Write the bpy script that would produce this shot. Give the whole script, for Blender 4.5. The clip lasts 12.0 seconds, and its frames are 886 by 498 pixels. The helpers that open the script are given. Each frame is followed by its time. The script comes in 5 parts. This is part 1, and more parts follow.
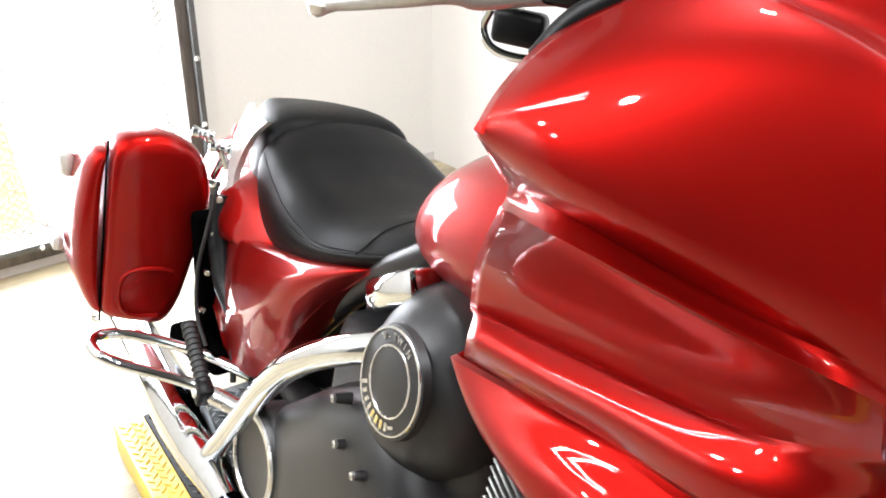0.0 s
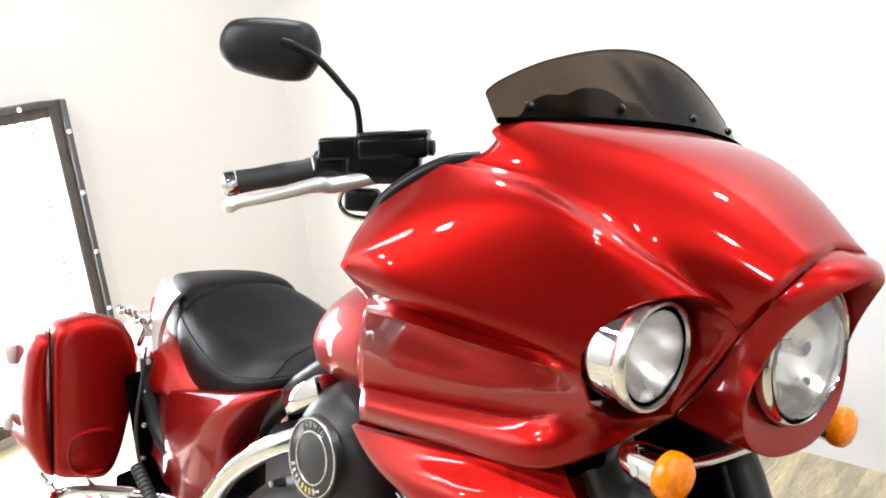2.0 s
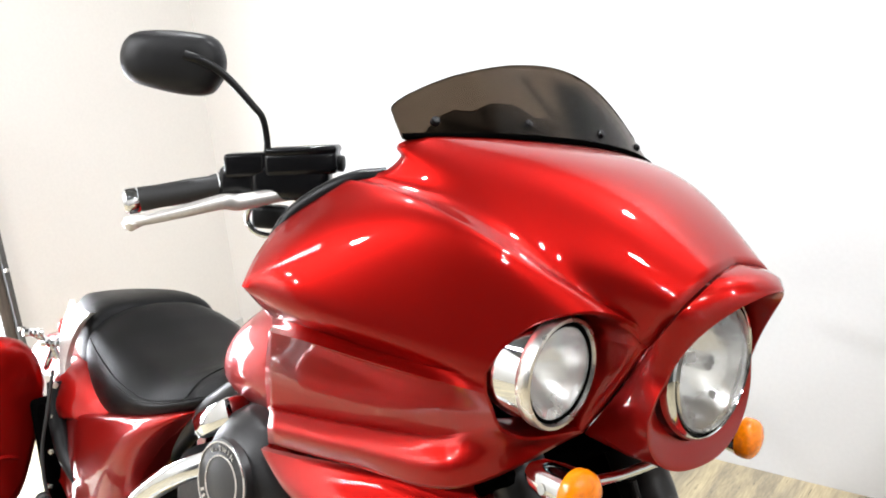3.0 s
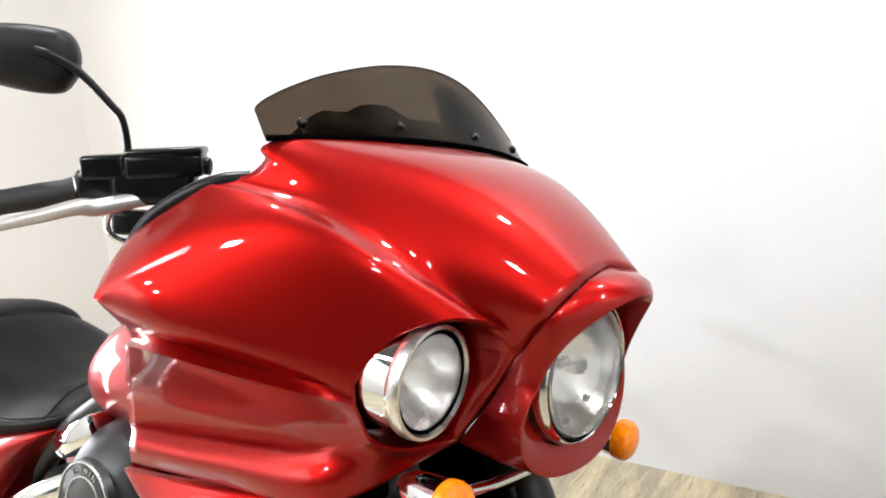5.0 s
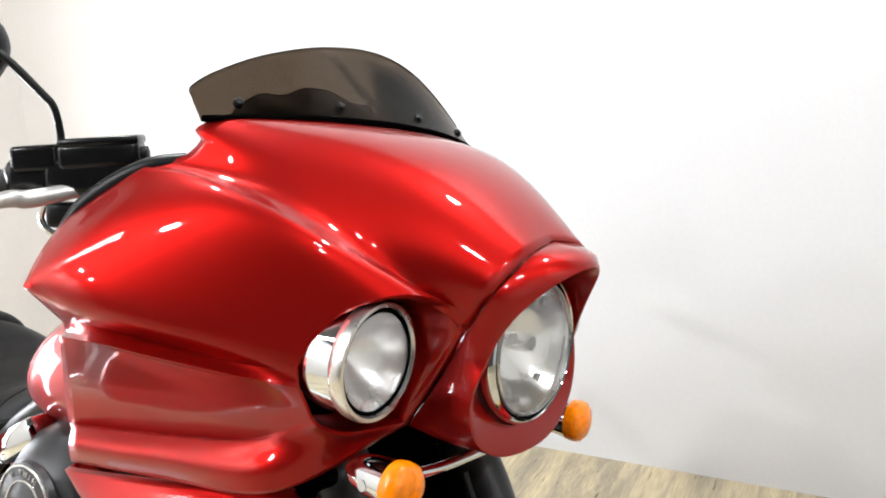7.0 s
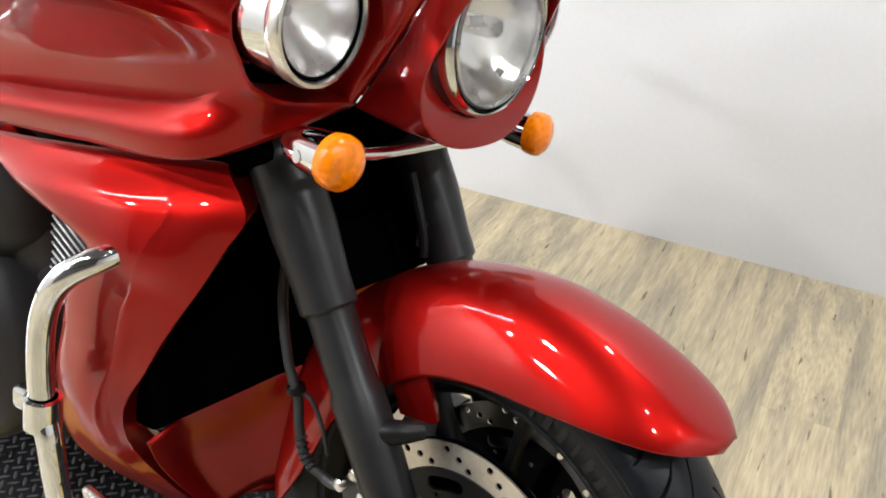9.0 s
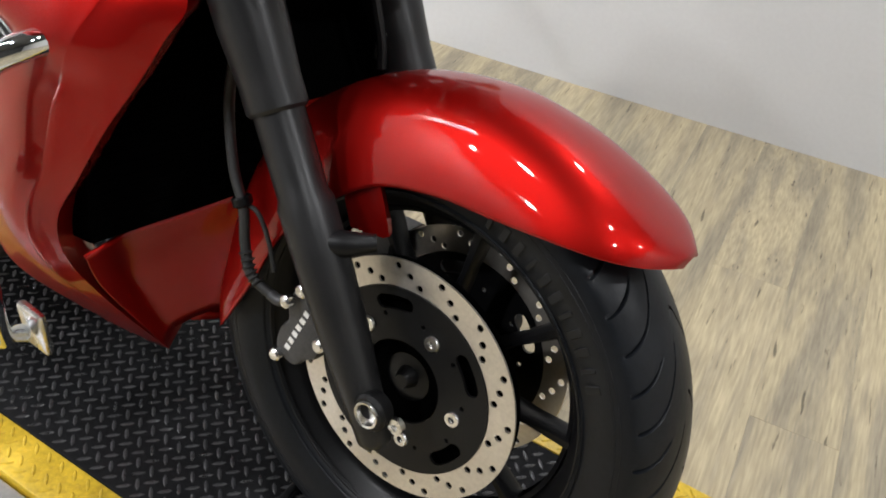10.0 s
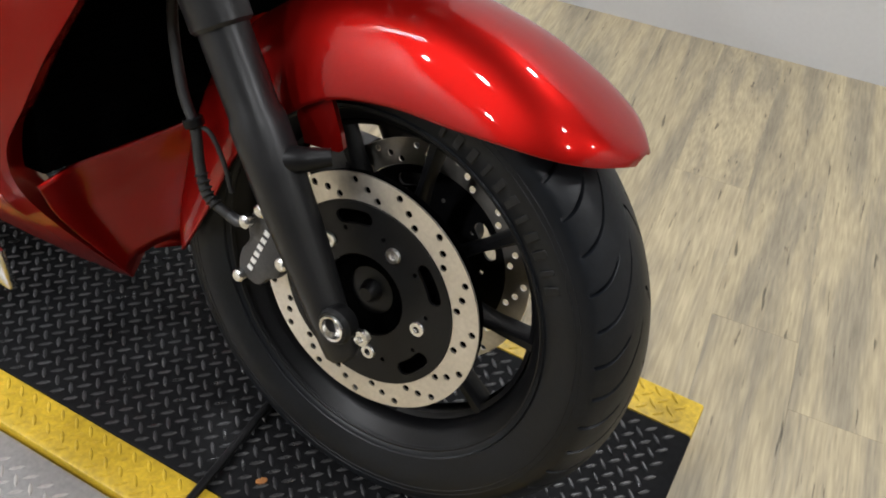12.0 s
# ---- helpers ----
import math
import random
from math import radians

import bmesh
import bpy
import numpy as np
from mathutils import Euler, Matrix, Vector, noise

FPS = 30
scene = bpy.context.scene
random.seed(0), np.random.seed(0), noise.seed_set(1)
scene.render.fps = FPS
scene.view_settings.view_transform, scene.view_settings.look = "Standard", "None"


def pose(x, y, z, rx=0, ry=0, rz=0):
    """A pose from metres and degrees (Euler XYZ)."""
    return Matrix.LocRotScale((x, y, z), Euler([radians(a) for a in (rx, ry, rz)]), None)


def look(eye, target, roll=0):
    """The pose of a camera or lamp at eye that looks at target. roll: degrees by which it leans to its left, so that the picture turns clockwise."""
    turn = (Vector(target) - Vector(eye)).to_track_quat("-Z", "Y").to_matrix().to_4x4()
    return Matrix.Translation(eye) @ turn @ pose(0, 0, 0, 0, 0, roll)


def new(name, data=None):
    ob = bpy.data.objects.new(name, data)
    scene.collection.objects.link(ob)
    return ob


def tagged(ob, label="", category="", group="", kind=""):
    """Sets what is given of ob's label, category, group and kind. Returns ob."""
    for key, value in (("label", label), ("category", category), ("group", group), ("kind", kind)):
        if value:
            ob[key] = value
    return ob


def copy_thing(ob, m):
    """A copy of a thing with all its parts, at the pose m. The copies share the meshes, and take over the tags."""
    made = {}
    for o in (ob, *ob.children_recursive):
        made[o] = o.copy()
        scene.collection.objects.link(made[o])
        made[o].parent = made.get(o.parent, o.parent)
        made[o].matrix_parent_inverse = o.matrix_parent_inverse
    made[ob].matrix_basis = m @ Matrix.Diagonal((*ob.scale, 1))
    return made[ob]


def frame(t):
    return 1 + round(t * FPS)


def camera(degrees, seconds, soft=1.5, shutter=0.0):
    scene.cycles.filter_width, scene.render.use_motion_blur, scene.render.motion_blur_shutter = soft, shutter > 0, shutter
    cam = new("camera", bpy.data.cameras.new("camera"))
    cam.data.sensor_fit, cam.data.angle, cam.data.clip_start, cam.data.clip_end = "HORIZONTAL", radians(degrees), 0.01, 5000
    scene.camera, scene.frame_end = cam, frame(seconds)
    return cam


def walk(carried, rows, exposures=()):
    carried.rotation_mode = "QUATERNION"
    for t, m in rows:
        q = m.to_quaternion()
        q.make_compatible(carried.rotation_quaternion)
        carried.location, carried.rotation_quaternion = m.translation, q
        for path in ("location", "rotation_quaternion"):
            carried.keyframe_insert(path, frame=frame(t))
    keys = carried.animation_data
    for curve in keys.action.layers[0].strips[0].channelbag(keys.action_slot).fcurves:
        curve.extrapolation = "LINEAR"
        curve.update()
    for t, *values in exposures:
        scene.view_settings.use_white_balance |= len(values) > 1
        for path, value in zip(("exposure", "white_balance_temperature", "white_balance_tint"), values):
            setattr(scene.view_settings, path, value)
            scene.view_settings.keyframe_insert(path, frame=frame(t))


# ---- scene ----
cam = camera(53.0, 12.0, 1.9)
PATH = [
    (0, (-0.023, -0.486, 1.274), (-1.523, 0.507, 0.4), 0.2),
    (0.2, (0.071, -0.483, 1.281), (-1.458, 0.472, 0.415), -0.1),
    (0.5, (0.152, -0.503, 1.301), (-1.377, 0.497, 0.487), -4.0),
    (0.8, (0.212, -0.590, 1.329), (-1.242, 0.537, 0.552), -6.0),
    (1, (0.258, -0.646, 1.348), (-1.183, 0.533, 0.618), -6.6),
    (1.2, (0.281, -0.677, 1.363), (-1.176, 0.511, 0.684), -6.9),
    (1.5, (0.315, -0.713, 1.386), (-1.12, 0.534, 0.766), -6.0),
    (1.8, (0.325, -0.717, 1.386), (-1.117, 0.542, 0.808), -6.6),
    (2, (0.329, -0.719, 1.395), (-1.099, 0.553, 0.81), -6.1),
    (2.2, (0.331, -0.710, 1.395), (-1.072, 0.593, 0.816), -5.9),
    (2.5, (0.335, -0.7, 1.394), (-1.042, 0.63, 0.813), -5.6),
    (3, (0.34, -0.685, 1.391), (-0.986, 0.7, 0.822), -5.3),
    (3.2, (0.345, -0.678, 1.388), (-0.967, 0.725, 0.831), -5.5),
    (3.5, (0.345, -0.669, 1.392), (-0.939, 0.755, 0.825), -5.5),
    (5.5, (0.344, -0.635, 1.383), (-0.774, 0.918, 0.802), -4.0),
    (6, (0.349, -0.63, 1.386), (-0.748, 0.938, 0.805), -4.3),
    (6.5, (0.358, -0.626, 1.383), (-0.72, 0.959, 0.809), -4.1),
    (6.7, (0.356, -0.629, 1.367), (-0.717, 0.964, 0.81), -4.9),
    (8.3, (0.341, -0.602, 1.294), (-0.687, 0.894, 0.454), -1.2),
    (8.5, (0.339, -0.596, 1.269), (-0.657, 0.89, 0.377), -0.4),
    (9, (0.341, -0.586, 1.224), (-0.576, 0.859, 0.19), 1.6),
    (9.5, (0.345, -0.584, 1.18), (-0.489, 0.83, 0.038), 4.0),
    (10, (0.347, -0.584, 1.134), (-0.399, 0.791, -0.112), 6.2),
    (10.2, (0.354, -0.588, 1.123), (-0.380, 0.763, -0.156), 6.6),
    (10.5, (0.356, -0.588, 1.097), (-0.342, 0.738, -0.227), 7.4),
    (11, (0.371, -0.596, 1.069), (-0.269, 0.706, -0.308), 8.4),
    (11.2, (0.372, -0.590, 1.063), (-0.258, 0.708, -0.322), 8.5),
    (11.5, (0.372, -0.607, 1.078), (-0.23, 0.703, -0.307), 8.0),
    (11.7, (0.367, -0.602, 1.091), (-0.227, 0.693, -0.312), 7.2),
    (12, (0.366, -0.586, 1.127), (-0.26, 0.729, -0.244), 5.3),
]
walk(cam, [(t, look(eye, target, roll)) for t, eye, target, roll in PATH], exposures=((0.0, -0.20), (1.5, -0.22), (3.6, -0.27), (5.4, -0.35), (6.7, -0.36), (8.5, -0.38), (9.5, -0.57), (10.3, -0.85), (11.0, -0.9), (12.0, -0.82)))

# ---- frames of reference ----
BIKE = pose(-0.0084, 0.0057, 0.072, -11.3, 0, -4.5)      # the motorcycle leans on its side stand
ROOM = pose(0, 1.545, 0, 0, 0, 5.62)                     # u along the long wall, v away from it
DECK = 0.075                                             # top of the lift table

# ---- world and lamps ----
world = bpy.data.worlds.new("world")
world.use_nodes = True
scene.world = world
world.node_tree.nodes["Background"].inputs[0].default_value = (0.75, 0.8, 0.9, 1)
world.node_tree.nodes["Background"].inputs[1].default_value = 0.25


def area(name, m, sx, sy, watts, colour=(0.975, 0.99, 1.02)):
    data = bpy.data.lights.new(name, "AREA")
    data.shape, data.size, data.size_y, data.energy, data.color = "RECTANGLE", sx, sy, watts, colour
    ob = new(name, data)
    ob.matrix_world = m
    return ob


CEIL = 3.0
TUBES = [(-2.35, -2.75)]                             # u, v of the twin tube fixtures
SPOTS = [(-1.3, -0.9), (0.34, -0.55), (0.8, -2.1), (-1.2, -3.1), (1.15, -2.95), (2.3, -1.6), (-2.4, -3.9), (-2.3, -5.0)]   # of the round downlights; (2.3, -1.6) is an unseen one added to brighten floor and wall
WATTS = (54, 56, 16, 62, 36, 66, 94, 94)
for u, v in TUBES:
    for dv in (-0.06, 0.06):
        area("tube_light", ROOM @ pose(u, v + dv, CEIL - 0.1), 1.18, 0.03, 20)
for (u, v), watts in zip(SPOTS, WATTS):
    lamp = area("spot_light", ROOM @ pose(u, v, CEIL - 0.05), 0.14, 0.14, watts)
    lamp.data.shape = "DISK"
area("window_light", ROOM @ pose(-2.98, -1.4, 0.6, 0, -90, 0), 1.0, 1.0, 110, (0.93, 0.98, 1.06))


# ---- materials ----
def material(name, colour, rough=0.5, metal=0.0, coat=0.0, vary=0.15, scale=8.0, grain=60.0, bump=0.05, detail=4.0, rough_vary=0.1, stretch=(1, 1, 1), trans=0.0, spec=0.5):
    """A principled surface whose colour and roughness vary at two scales, with fine relief."""
    m = bpy.data.materials.new(name)
    m.use_nodes = True
    nt = m.node_tree
    b = nt.nodes["Principled BSDF"]
    tc = nt.nodes.new("ShaderNodeTexCoord")
    mp = nt.nodes.new("ShaderNodeMapping")
    mp.inputs["Scale"].default_value = stretch
    nt.links.new(tc.outputs["Object"], mp.inputs[0])
    big, fine = nt.nodes.new("ShaderNodeTexNoise"), nt.nodes.new("ShaderNodeTexNoise")
    big.inputs["Scale"].default_value, fine.inputs["Scale"].default_value = scale, grain
    big.inputs["Detail"].default_value = fine.inputs["Detail"].default_value = detail
    for n in (big, fine):
        nt.links.new(mp.outputs[0], n.inputs["Vector"])
    add = nt.nodes.new("ShaderNodeMath")
    add.operation = "ADD"
    nt.links.new(big.outputs[0], add.inputs[0])
    nt.links.new(fine.outputs[0], add.inputs[1])
    ramp = nt.nodes.new("ShaderNodeMapRange")
    ramp.inputs[1].default_value, ramp.inputs[2].default_value = 0.7, 1.3
    ramp.inputs[3].default_value, ramp.inputs[4].default_value = 1 - vary, 1 + vary
    nt.links.new(add.outputs[0], ramp.inputs[0])
    mul = nt.nodes.new("ShaderNodeVectorMath")
    mul.operation = "SCALE"
    mul.inputs[0].default_value = colour
    nt.links.new(ramp.outputs[0], mul.inputs["Scale"])
    nt.links.new(mul.outputs[0], b.inputs["Base Color"])
    rr = nt.nodes.new("ShaderNodeMapRange")
    rr.inputs[1].default_value, rr.inputs[2].default_value = 0.3, 0.7
    rr.inputs[3].default_value, rr.inputs[4].default_value = max(0.0, rough - rough_vary / 2), min(1.0, rough + rough_vary / 2)
    nt.links.new(big.outputs[0], rr.inputs[0])
    nt.links.new(rr.outputs[0], b.inputs["Roughness"])
    b.inputs["Metallic"].default_value = metal
    b.inputs["Coat Weight"].default_value, b.inputs["Coat Roughness"].default_value = coat, 0.03
    b.inputs["Transmission Weight"].default_value = trans
    b.inputs["Specular IOR Level"].default_value = spec
    if bump:
        bp = nt.nodes.new("ShaderNodeBump")
        bp.inputs["Strength"].default_value, bp.inputs["Distance"].default_value = bump, 0.002
        nt.links.new(fine.outputs[0], bp.inputs["Height"])
        nt.links.new(bp.outputs[0], b.inputs["Normal"])
    return m


RED = material("candy_red_paint", (0.290, 0.0055, 0.0042), 0.42, 0.82, 0.8, 0.08, 3.0, 1400.0, 0.0, rough_vary=0.05, spec=0.0)
RED.node_tree.nodes["Principled BSDF"].inputs["Coat IOR"].default_value = 1.38
BLACK_SATIN = material("satin_black_paint", (0.0050, 0.0050, 0.0054), 0.40, 0.0, 0.0, 0.25, 20.0, 400.0, 0.08, spec=0.20)
BLACK_GLOSS = material("gloss_black_plastic", (0.004, 0.004, 0.0045), 0.24, 0.0, 0.0, 0.2, 10.0, 200.0, 0.04, spec=0.26)
RIM_BLACK = material("black_wheel_paint", (0.004, 0.004, 0.0045), 0.38, 0.0, 0.0, 0.25, 12.0, 300.0, 0.08, spec=0.16)
FORK_BLACK = material("black_fork_enamel", (0.0105, 0.0105, 0.011), 0.36, 0.0, 0.0, 0.2, 20.0, 500.0, 0.06, spec=0.32)
MIRROR_BLACK = material("satin_mirror_plastic", (0.010, 0.010, 0.0105), 0.42, 0.0, 0.0, 0.25, 12.0, 700.0, 0.2, spec=0.22)
# near-black without gloss: rubber and plastic, and deep shade painted into recesses
BLACK_DARK = material("black_plastic_and_shade", (0.001, 0.001, 0.001), 0.9, 0.0, 0.0, 0.3, 10.0, 100.0, 0.1, spec=0.0)
ENGINE = material("engine_black_powder_coat", (0.024, 0.024, 0.025), 0.40, 0.3, 0.0, 0.25, 14.0, 600.0, 0.15, spec=0.5)
CAST_GREY = material("grey_cast_metal", (0.05, 0.05, 0.052), 0.45, 0.3, 0.0, 0.2, 30.0, 300.0, 0.2)
CAST_FIN = material("machined_fin_edge", (0.20, 0.20, 0.195), 0.40, 0.7, 0.0, 0.2, 30.0, 300.0, 0.1)
CHROME = material("chrome", (0.70, 0.73, 0.76), 0.06, 1.0, 0.0, 0.05, 10.0, 80.0, 0.0, rough_vary=0.05)
ALU = material("cast_aluminium", (0.72, 0.71, 0.69), 0.28, 1.0, 0.0, 0.1, 12.0, 200.0, 0.05)
REFLECTOR = material("vacuum_coated_reflector", (0.80, 0.80, 0.79), 0.14, 1.0, 0.0, 0.06, 40.0, 120.0, 0.25)
ALU_PAINT = material("silver_lever_paint", (0.62, 0.60, 0.57), 0.38, 0.6, 0.0, 0.1, 12.0, 200.0, 0.03)
STEEL = material("brushed_rotor_steel", (0.62, 0.58, 0.52), 0.36, 0.85, 0.0, 0.10, 14.0, 220.0, 0.06)
RUBBER = material("tyre_rubber", (0.0046, 0.0056, 0.0074), 0.40, 0.0, 0.0, 0.35, 9.0, 160.0, 0.12, spec=0.22)
RUBBER_MARK = material("scuffed_rubber", (0.0055, 0.0058, 0.0064), 0.55, 0.0, 0.0, 0.35, 30.0, 160.0, 0.12, spec=0.3)
RUBBER_GRIP = material("grip_rubber", (0.012, 0.012, 0.012), 0.6, 0.0, 0.0, 0.2, 20.0, 300.0, 0.2)
VINYL = material("seat_vinyl", (0.004, 0.004, 0.0042), 0.42, 0.0, 0.0, 0.2, 10.0, 500.0, 0.3, spec=0.09)
AMBER = material("amber_lens", (0.72, 0.180, 0.001), 0.15, 0.0, 0.5, 0.30, 70.0, 120.0, 0.5, spec=0.2)
TAIL = material("red_tail_lens", (0.5, 0.01, 0.01), 0.12, 0.0, 0.6, 0.1, 30.0, 90.0, 0.2)
WHITE_PRINT = material("white_print", (0.75, 0.74, 0.72), 0.5, 0.0, 0.0, 0.1, 30.0, 90.0, 0.0)
GOLD = material("gold_label_print", (0.65, 0.5, 0.2), 0.4, 0.4, 0.0, 0.1, 30.0, 90.0, 0.0)
WALL = material("white_wall_paint", (0.60, 0.605, 0.61), 0.75, 0.0, 0.0, 0.025, 1.3, 90.0, 0.10, rough_vary=0.05)
WALL_WARM = material("cream_wall_paint", (0.66, 0.643, 0.610), 0.75, 0.0, 0.0, 0.03, 1.1, 90.0, 0.10, rough_vary=0.05)
WALL_FAR = material("showroom_wall", (0.06, 0.058, 0.055), 0.8, 0.0, 0.0, 0.2, 0.9, 30.0, 0.1)
CEILING = material("ceiling_board", (0.09, 0.088, 0.085), 0.85, 0.0, 0.0, 0.05, 2.0, 60.0, 0.2)
DECK_BLACK = material("black_diamond_plate", (0.006, 0.006, 0.0066), 0.52, 0.0, 0.0, 0.5, 7.0, 120.0, 0.25, spec=0.08)
DECK_LUG = material("worn_black_tread", (0.095, 0.095, 0.097), 0.30, 0.7, 0.0, 0.3, 30.0, 200.0, 0.1, spec=0.8)
DECK_YELLOW = material("yellow_diamond_plate", (0.54, 0.36, 0.025), 0.45, 0.0, 0.0, 0.30, 9.0, 140.0, 0.2)
DECK_SILVER = material("bare_diamond_plate", (0.46, 0.46, 0.45), 0.46, 0.55, 0.0, 0.15, 9.0, 140.0, 0.15)
FRAME_WOOD = material("dark_weathered_wood", (0.075, 0.062, 0.052), 0.6, 0.0, 0.0, 0.5, 9.0, 70.0, 0.4, stretch=(1, 1, 0.15))
FRAME_STEEL = material("grey_steel_edge", (0.09, 0.09, 0.088), 0.5, 0.5, 0.0, 0.2, 9.0, 90.0, 0.1)
MESH = material("galvanised_mesh", (0.42, 0.41, 0.38), 0.45, 0.6, 0.0, 0.2, 30.0, 90.0, 0.1)
CARD = material("tan_cardboard", (0.62, 0.42, 0.2), 0.8, 0.0, 0.0, 0.1, 6.0, 80.0, 0.1)
RUST = material("rust_spot", (0.30, 0.12, 0.03), 0.8, 0.0, 0.0, 0.3, 90.0, 300.0, 0.3)
BASE = material("baseboard_paint", (0.55, 0.54, 0.52), 0.5, 0.0, 0.0, 0.06, 4.0, 80.0, 0.1)


def glass(name, colour, rough=0.02, haze=0.0, ior=1.5):
    """Thin clear, smoked or slightly frosted plastic: seen through, with a gloss that follows Fresnel."""
    m = bpy.data.materials.new(name)
    m.use_nodes = True
    nt = m.node_tree
    nt.nodes.remove(nt.nodes["Principled BSDF"])
    tr, df, gl, mix, fog, fr = (nt.nodes.new(k) for k in ("ShaderNodeBsdfTransparent", "ShaderNodeBsdfDiffuse", "ShaderNodeBsdfGlossy", "ShaderNodeMixShader", "ShaderNodeMixShader", "ShaderNodeFresnel"))
    tr.inputs[0].default_value, gl.inputs["Roughness"].default_value, fr.inputs[0].default_value = (*colour, 1), rough, ior
    df.inputs[0].default_value, fog.inputs[0].default_value = (0.85, 0.86, 0.87, 1), haze
    nt.links.new(tr.outputs[0], fog.inputs[1])
    nt.links.new(df.outputs[0], fog.inputs[2])
    nt.links.new(fr.outputs[0], mix.inputs[0])
    nt.links.new(fog.outputs[0], mix.inputs[1])
    nt.links.new(gl.outputs[0], mix.inputs[2])
    nt.links.new(mix.outputs[0], nt.nodes["Material Output"].inputs[0])
    return m


SMOKE = glass("smoked_acrylic", (0.29, 0.245, 0.20), 0.08, 0.0, 1.12)
LENS = glass("clear_lens", (0.93, 0.94, 0.94))
HEAD_LENS = glass("moulded_lens", (0.93, 0.94, 0.94), 0.04, 0.20)
LAMP_LENS = glass("ribbed_lens", (0.9, 0.91, 0.91), 0.10, 0.22)


def glow(name, colour, strength):
    m = bpy.data.materials.new(name)
    m.use_nodes = True
    b = m.node_tree.nodes["Principled BSDF"]
    b.inputs["Base Color"].default_value = (*colour, 1)
    b.inputs["Emission Color"].default_value, b.inputs["Emission Strength"].default_value = (*colour, 1), strength
    return m


DAYLIGHT = glow("bright_outdoors", (1.0, 1.0, 1.0), 4.0)


def plank_material():
    m = material("vinyl_plank", (0.37, 0.295, 0.185), 0.38, 0.0, 0.0, 0.22, 5.0, 26.0, 0.06, 6.0, 0.2, (7, 0.7, 1))
    nt = m.node_tree
    b = nt.nodes["Principled BSDF"]
    info, tint = nt.nodes.new("ShaderNodeObjectInfo"), nt.nodes.new("ShaderNodeMapRange")
    tint.inputs[3].default_value, tint.inputs[4].default_value = 0.92, 1.04
    nt.links.new(info.outputs["Random"], tint.inputs[0])
    # greyer and yellower streaks along the board
    streak, mp = nt.nodes.new("ShaderNodeTexNoise"), nt.nodes.new("ShaderNodeMapping")
    streak.inputs["Scale"].default_value, streak.inputs["Detail"].default_value = 2.6, 8.0
    streak.inputs["Roughness"].default_value, streak.inputs["Distortion"].default_value = 0.62, 0.3
    mp.inputs["Scale"].default_value = (6, 0.5, 1)
    off = nt.nodes.new("ShaderNodeVectorMath")
    off.operation = "SCALE"
    off.inputs[0].default_value = (31, 17, 0)
    nt.links.new(info.outputs["Random"], off.inputs["Scale"])
    nt.links.new(off.outputs[0], mp.inputs["Location"])
    tc = [n for n in nt.nodes if n.type == "TEX_COORD"][0]
    nt.links.new(tc.outputs["Object"], mp.inputs[0])
    nt.links.new(mp.outputs[0], streak.inputs["Vector"])
    ramp = nt.nodes.new("ShaderNodeValToRGB")
    r = ramp.color_ramp
    r.elements[0].position, r.elements[0].color = 0.30, (0.21, 0.180, 0.128, 1)
    r.elements[1].position, r.elements[1].color = 0.70, (0.46, 0.385, 0.240, 1)
    for pos, col in ((0.44, (0.29, 0.248, 0.172, 1)), (0.54, (0.39, 0.325, 0.208, 1))):
        e = r.elements.new(pos)
        e.color = col
    nt.links.new(streak.outputs[0], ramp.inputs[0])
    # dark knots and cracks
    knot, gate = nt.nodes.new("ShaderNodeTexNoise"), nt.nodes.new("ShaderNodeMapRange")
    knot.inputs["Scale"].default_value, knot.inputs["Detail"].default_value = 14.0, 8.0
    gate.inputs[1].default_value, gate.inputs[2].default_value, gate.inputs[3].default_value, gate.inputs[4].default_value = 0.640, 0.69, 1.0, 0.30
    nt.links.new(mp.outputs[0], knot.inputs["Vector"])
    nt.links.new(knot.outputs[0], gate.inputs[0])
    both = nt.nodes.new("ShaderNodeMath")
    both.operation = "MULTIPLY"
    nt.links.new(gate.outputs[0], both.inputs[0])
    nt.links.new(tint.outputs[0], both.inputs[1])
    hair, hmp, hr = nt.nodes.new("ShaderNodeTexNoise"), nt.nodes.new("ShaderNodeMapping"), nt.nodes.new("ShaderNodeMapRange")
    hair.inputs["Scale"].default_value, hair.inputs["Detail"].default_value = 22.0, 6.0
    hmp.inputs["Scale"].default_value = (9, 0.6, 1)
    hr.inputs[1].default_value, hr.inputs[2].default_value, hr.inputs[3].default_value, hr.inputs[4].default_value = 0.34, 0.66, 0.80, 1.13
    nt.links.new(off.outputs[0], hmp.inputs["Location"])
    nt.links.new(tc.outputs["Object"], hmp.inputs[0])
    nt.links.new(hmp.outputs[0], hair.inputs["Vector"])
    nt.links.new(hair.outputs[0], hr.inputs[0])
    grainy = nt.nodes.new("ShaderNodeMath")
    grainy.operation = "MULTIPLY"
    nt.links.new(both.outputs[0], grainy.inputs[0])
    nt.links.new(hr.outputs[0], grainy.inputs[1])
    both = grainy
    out = nt.nodes.new("ShaderNodeVectorMath")
    out.operation = "SCALE"
    nt.links.new(ramp.outputs[0], out.inputs[0])
    nt.links.new(both.outputs[0], out.inputs["Scale"])
    nt.links.new(out.outputs[0], b.inputs["Base Color"])
    return m


PLANK = plank_material()


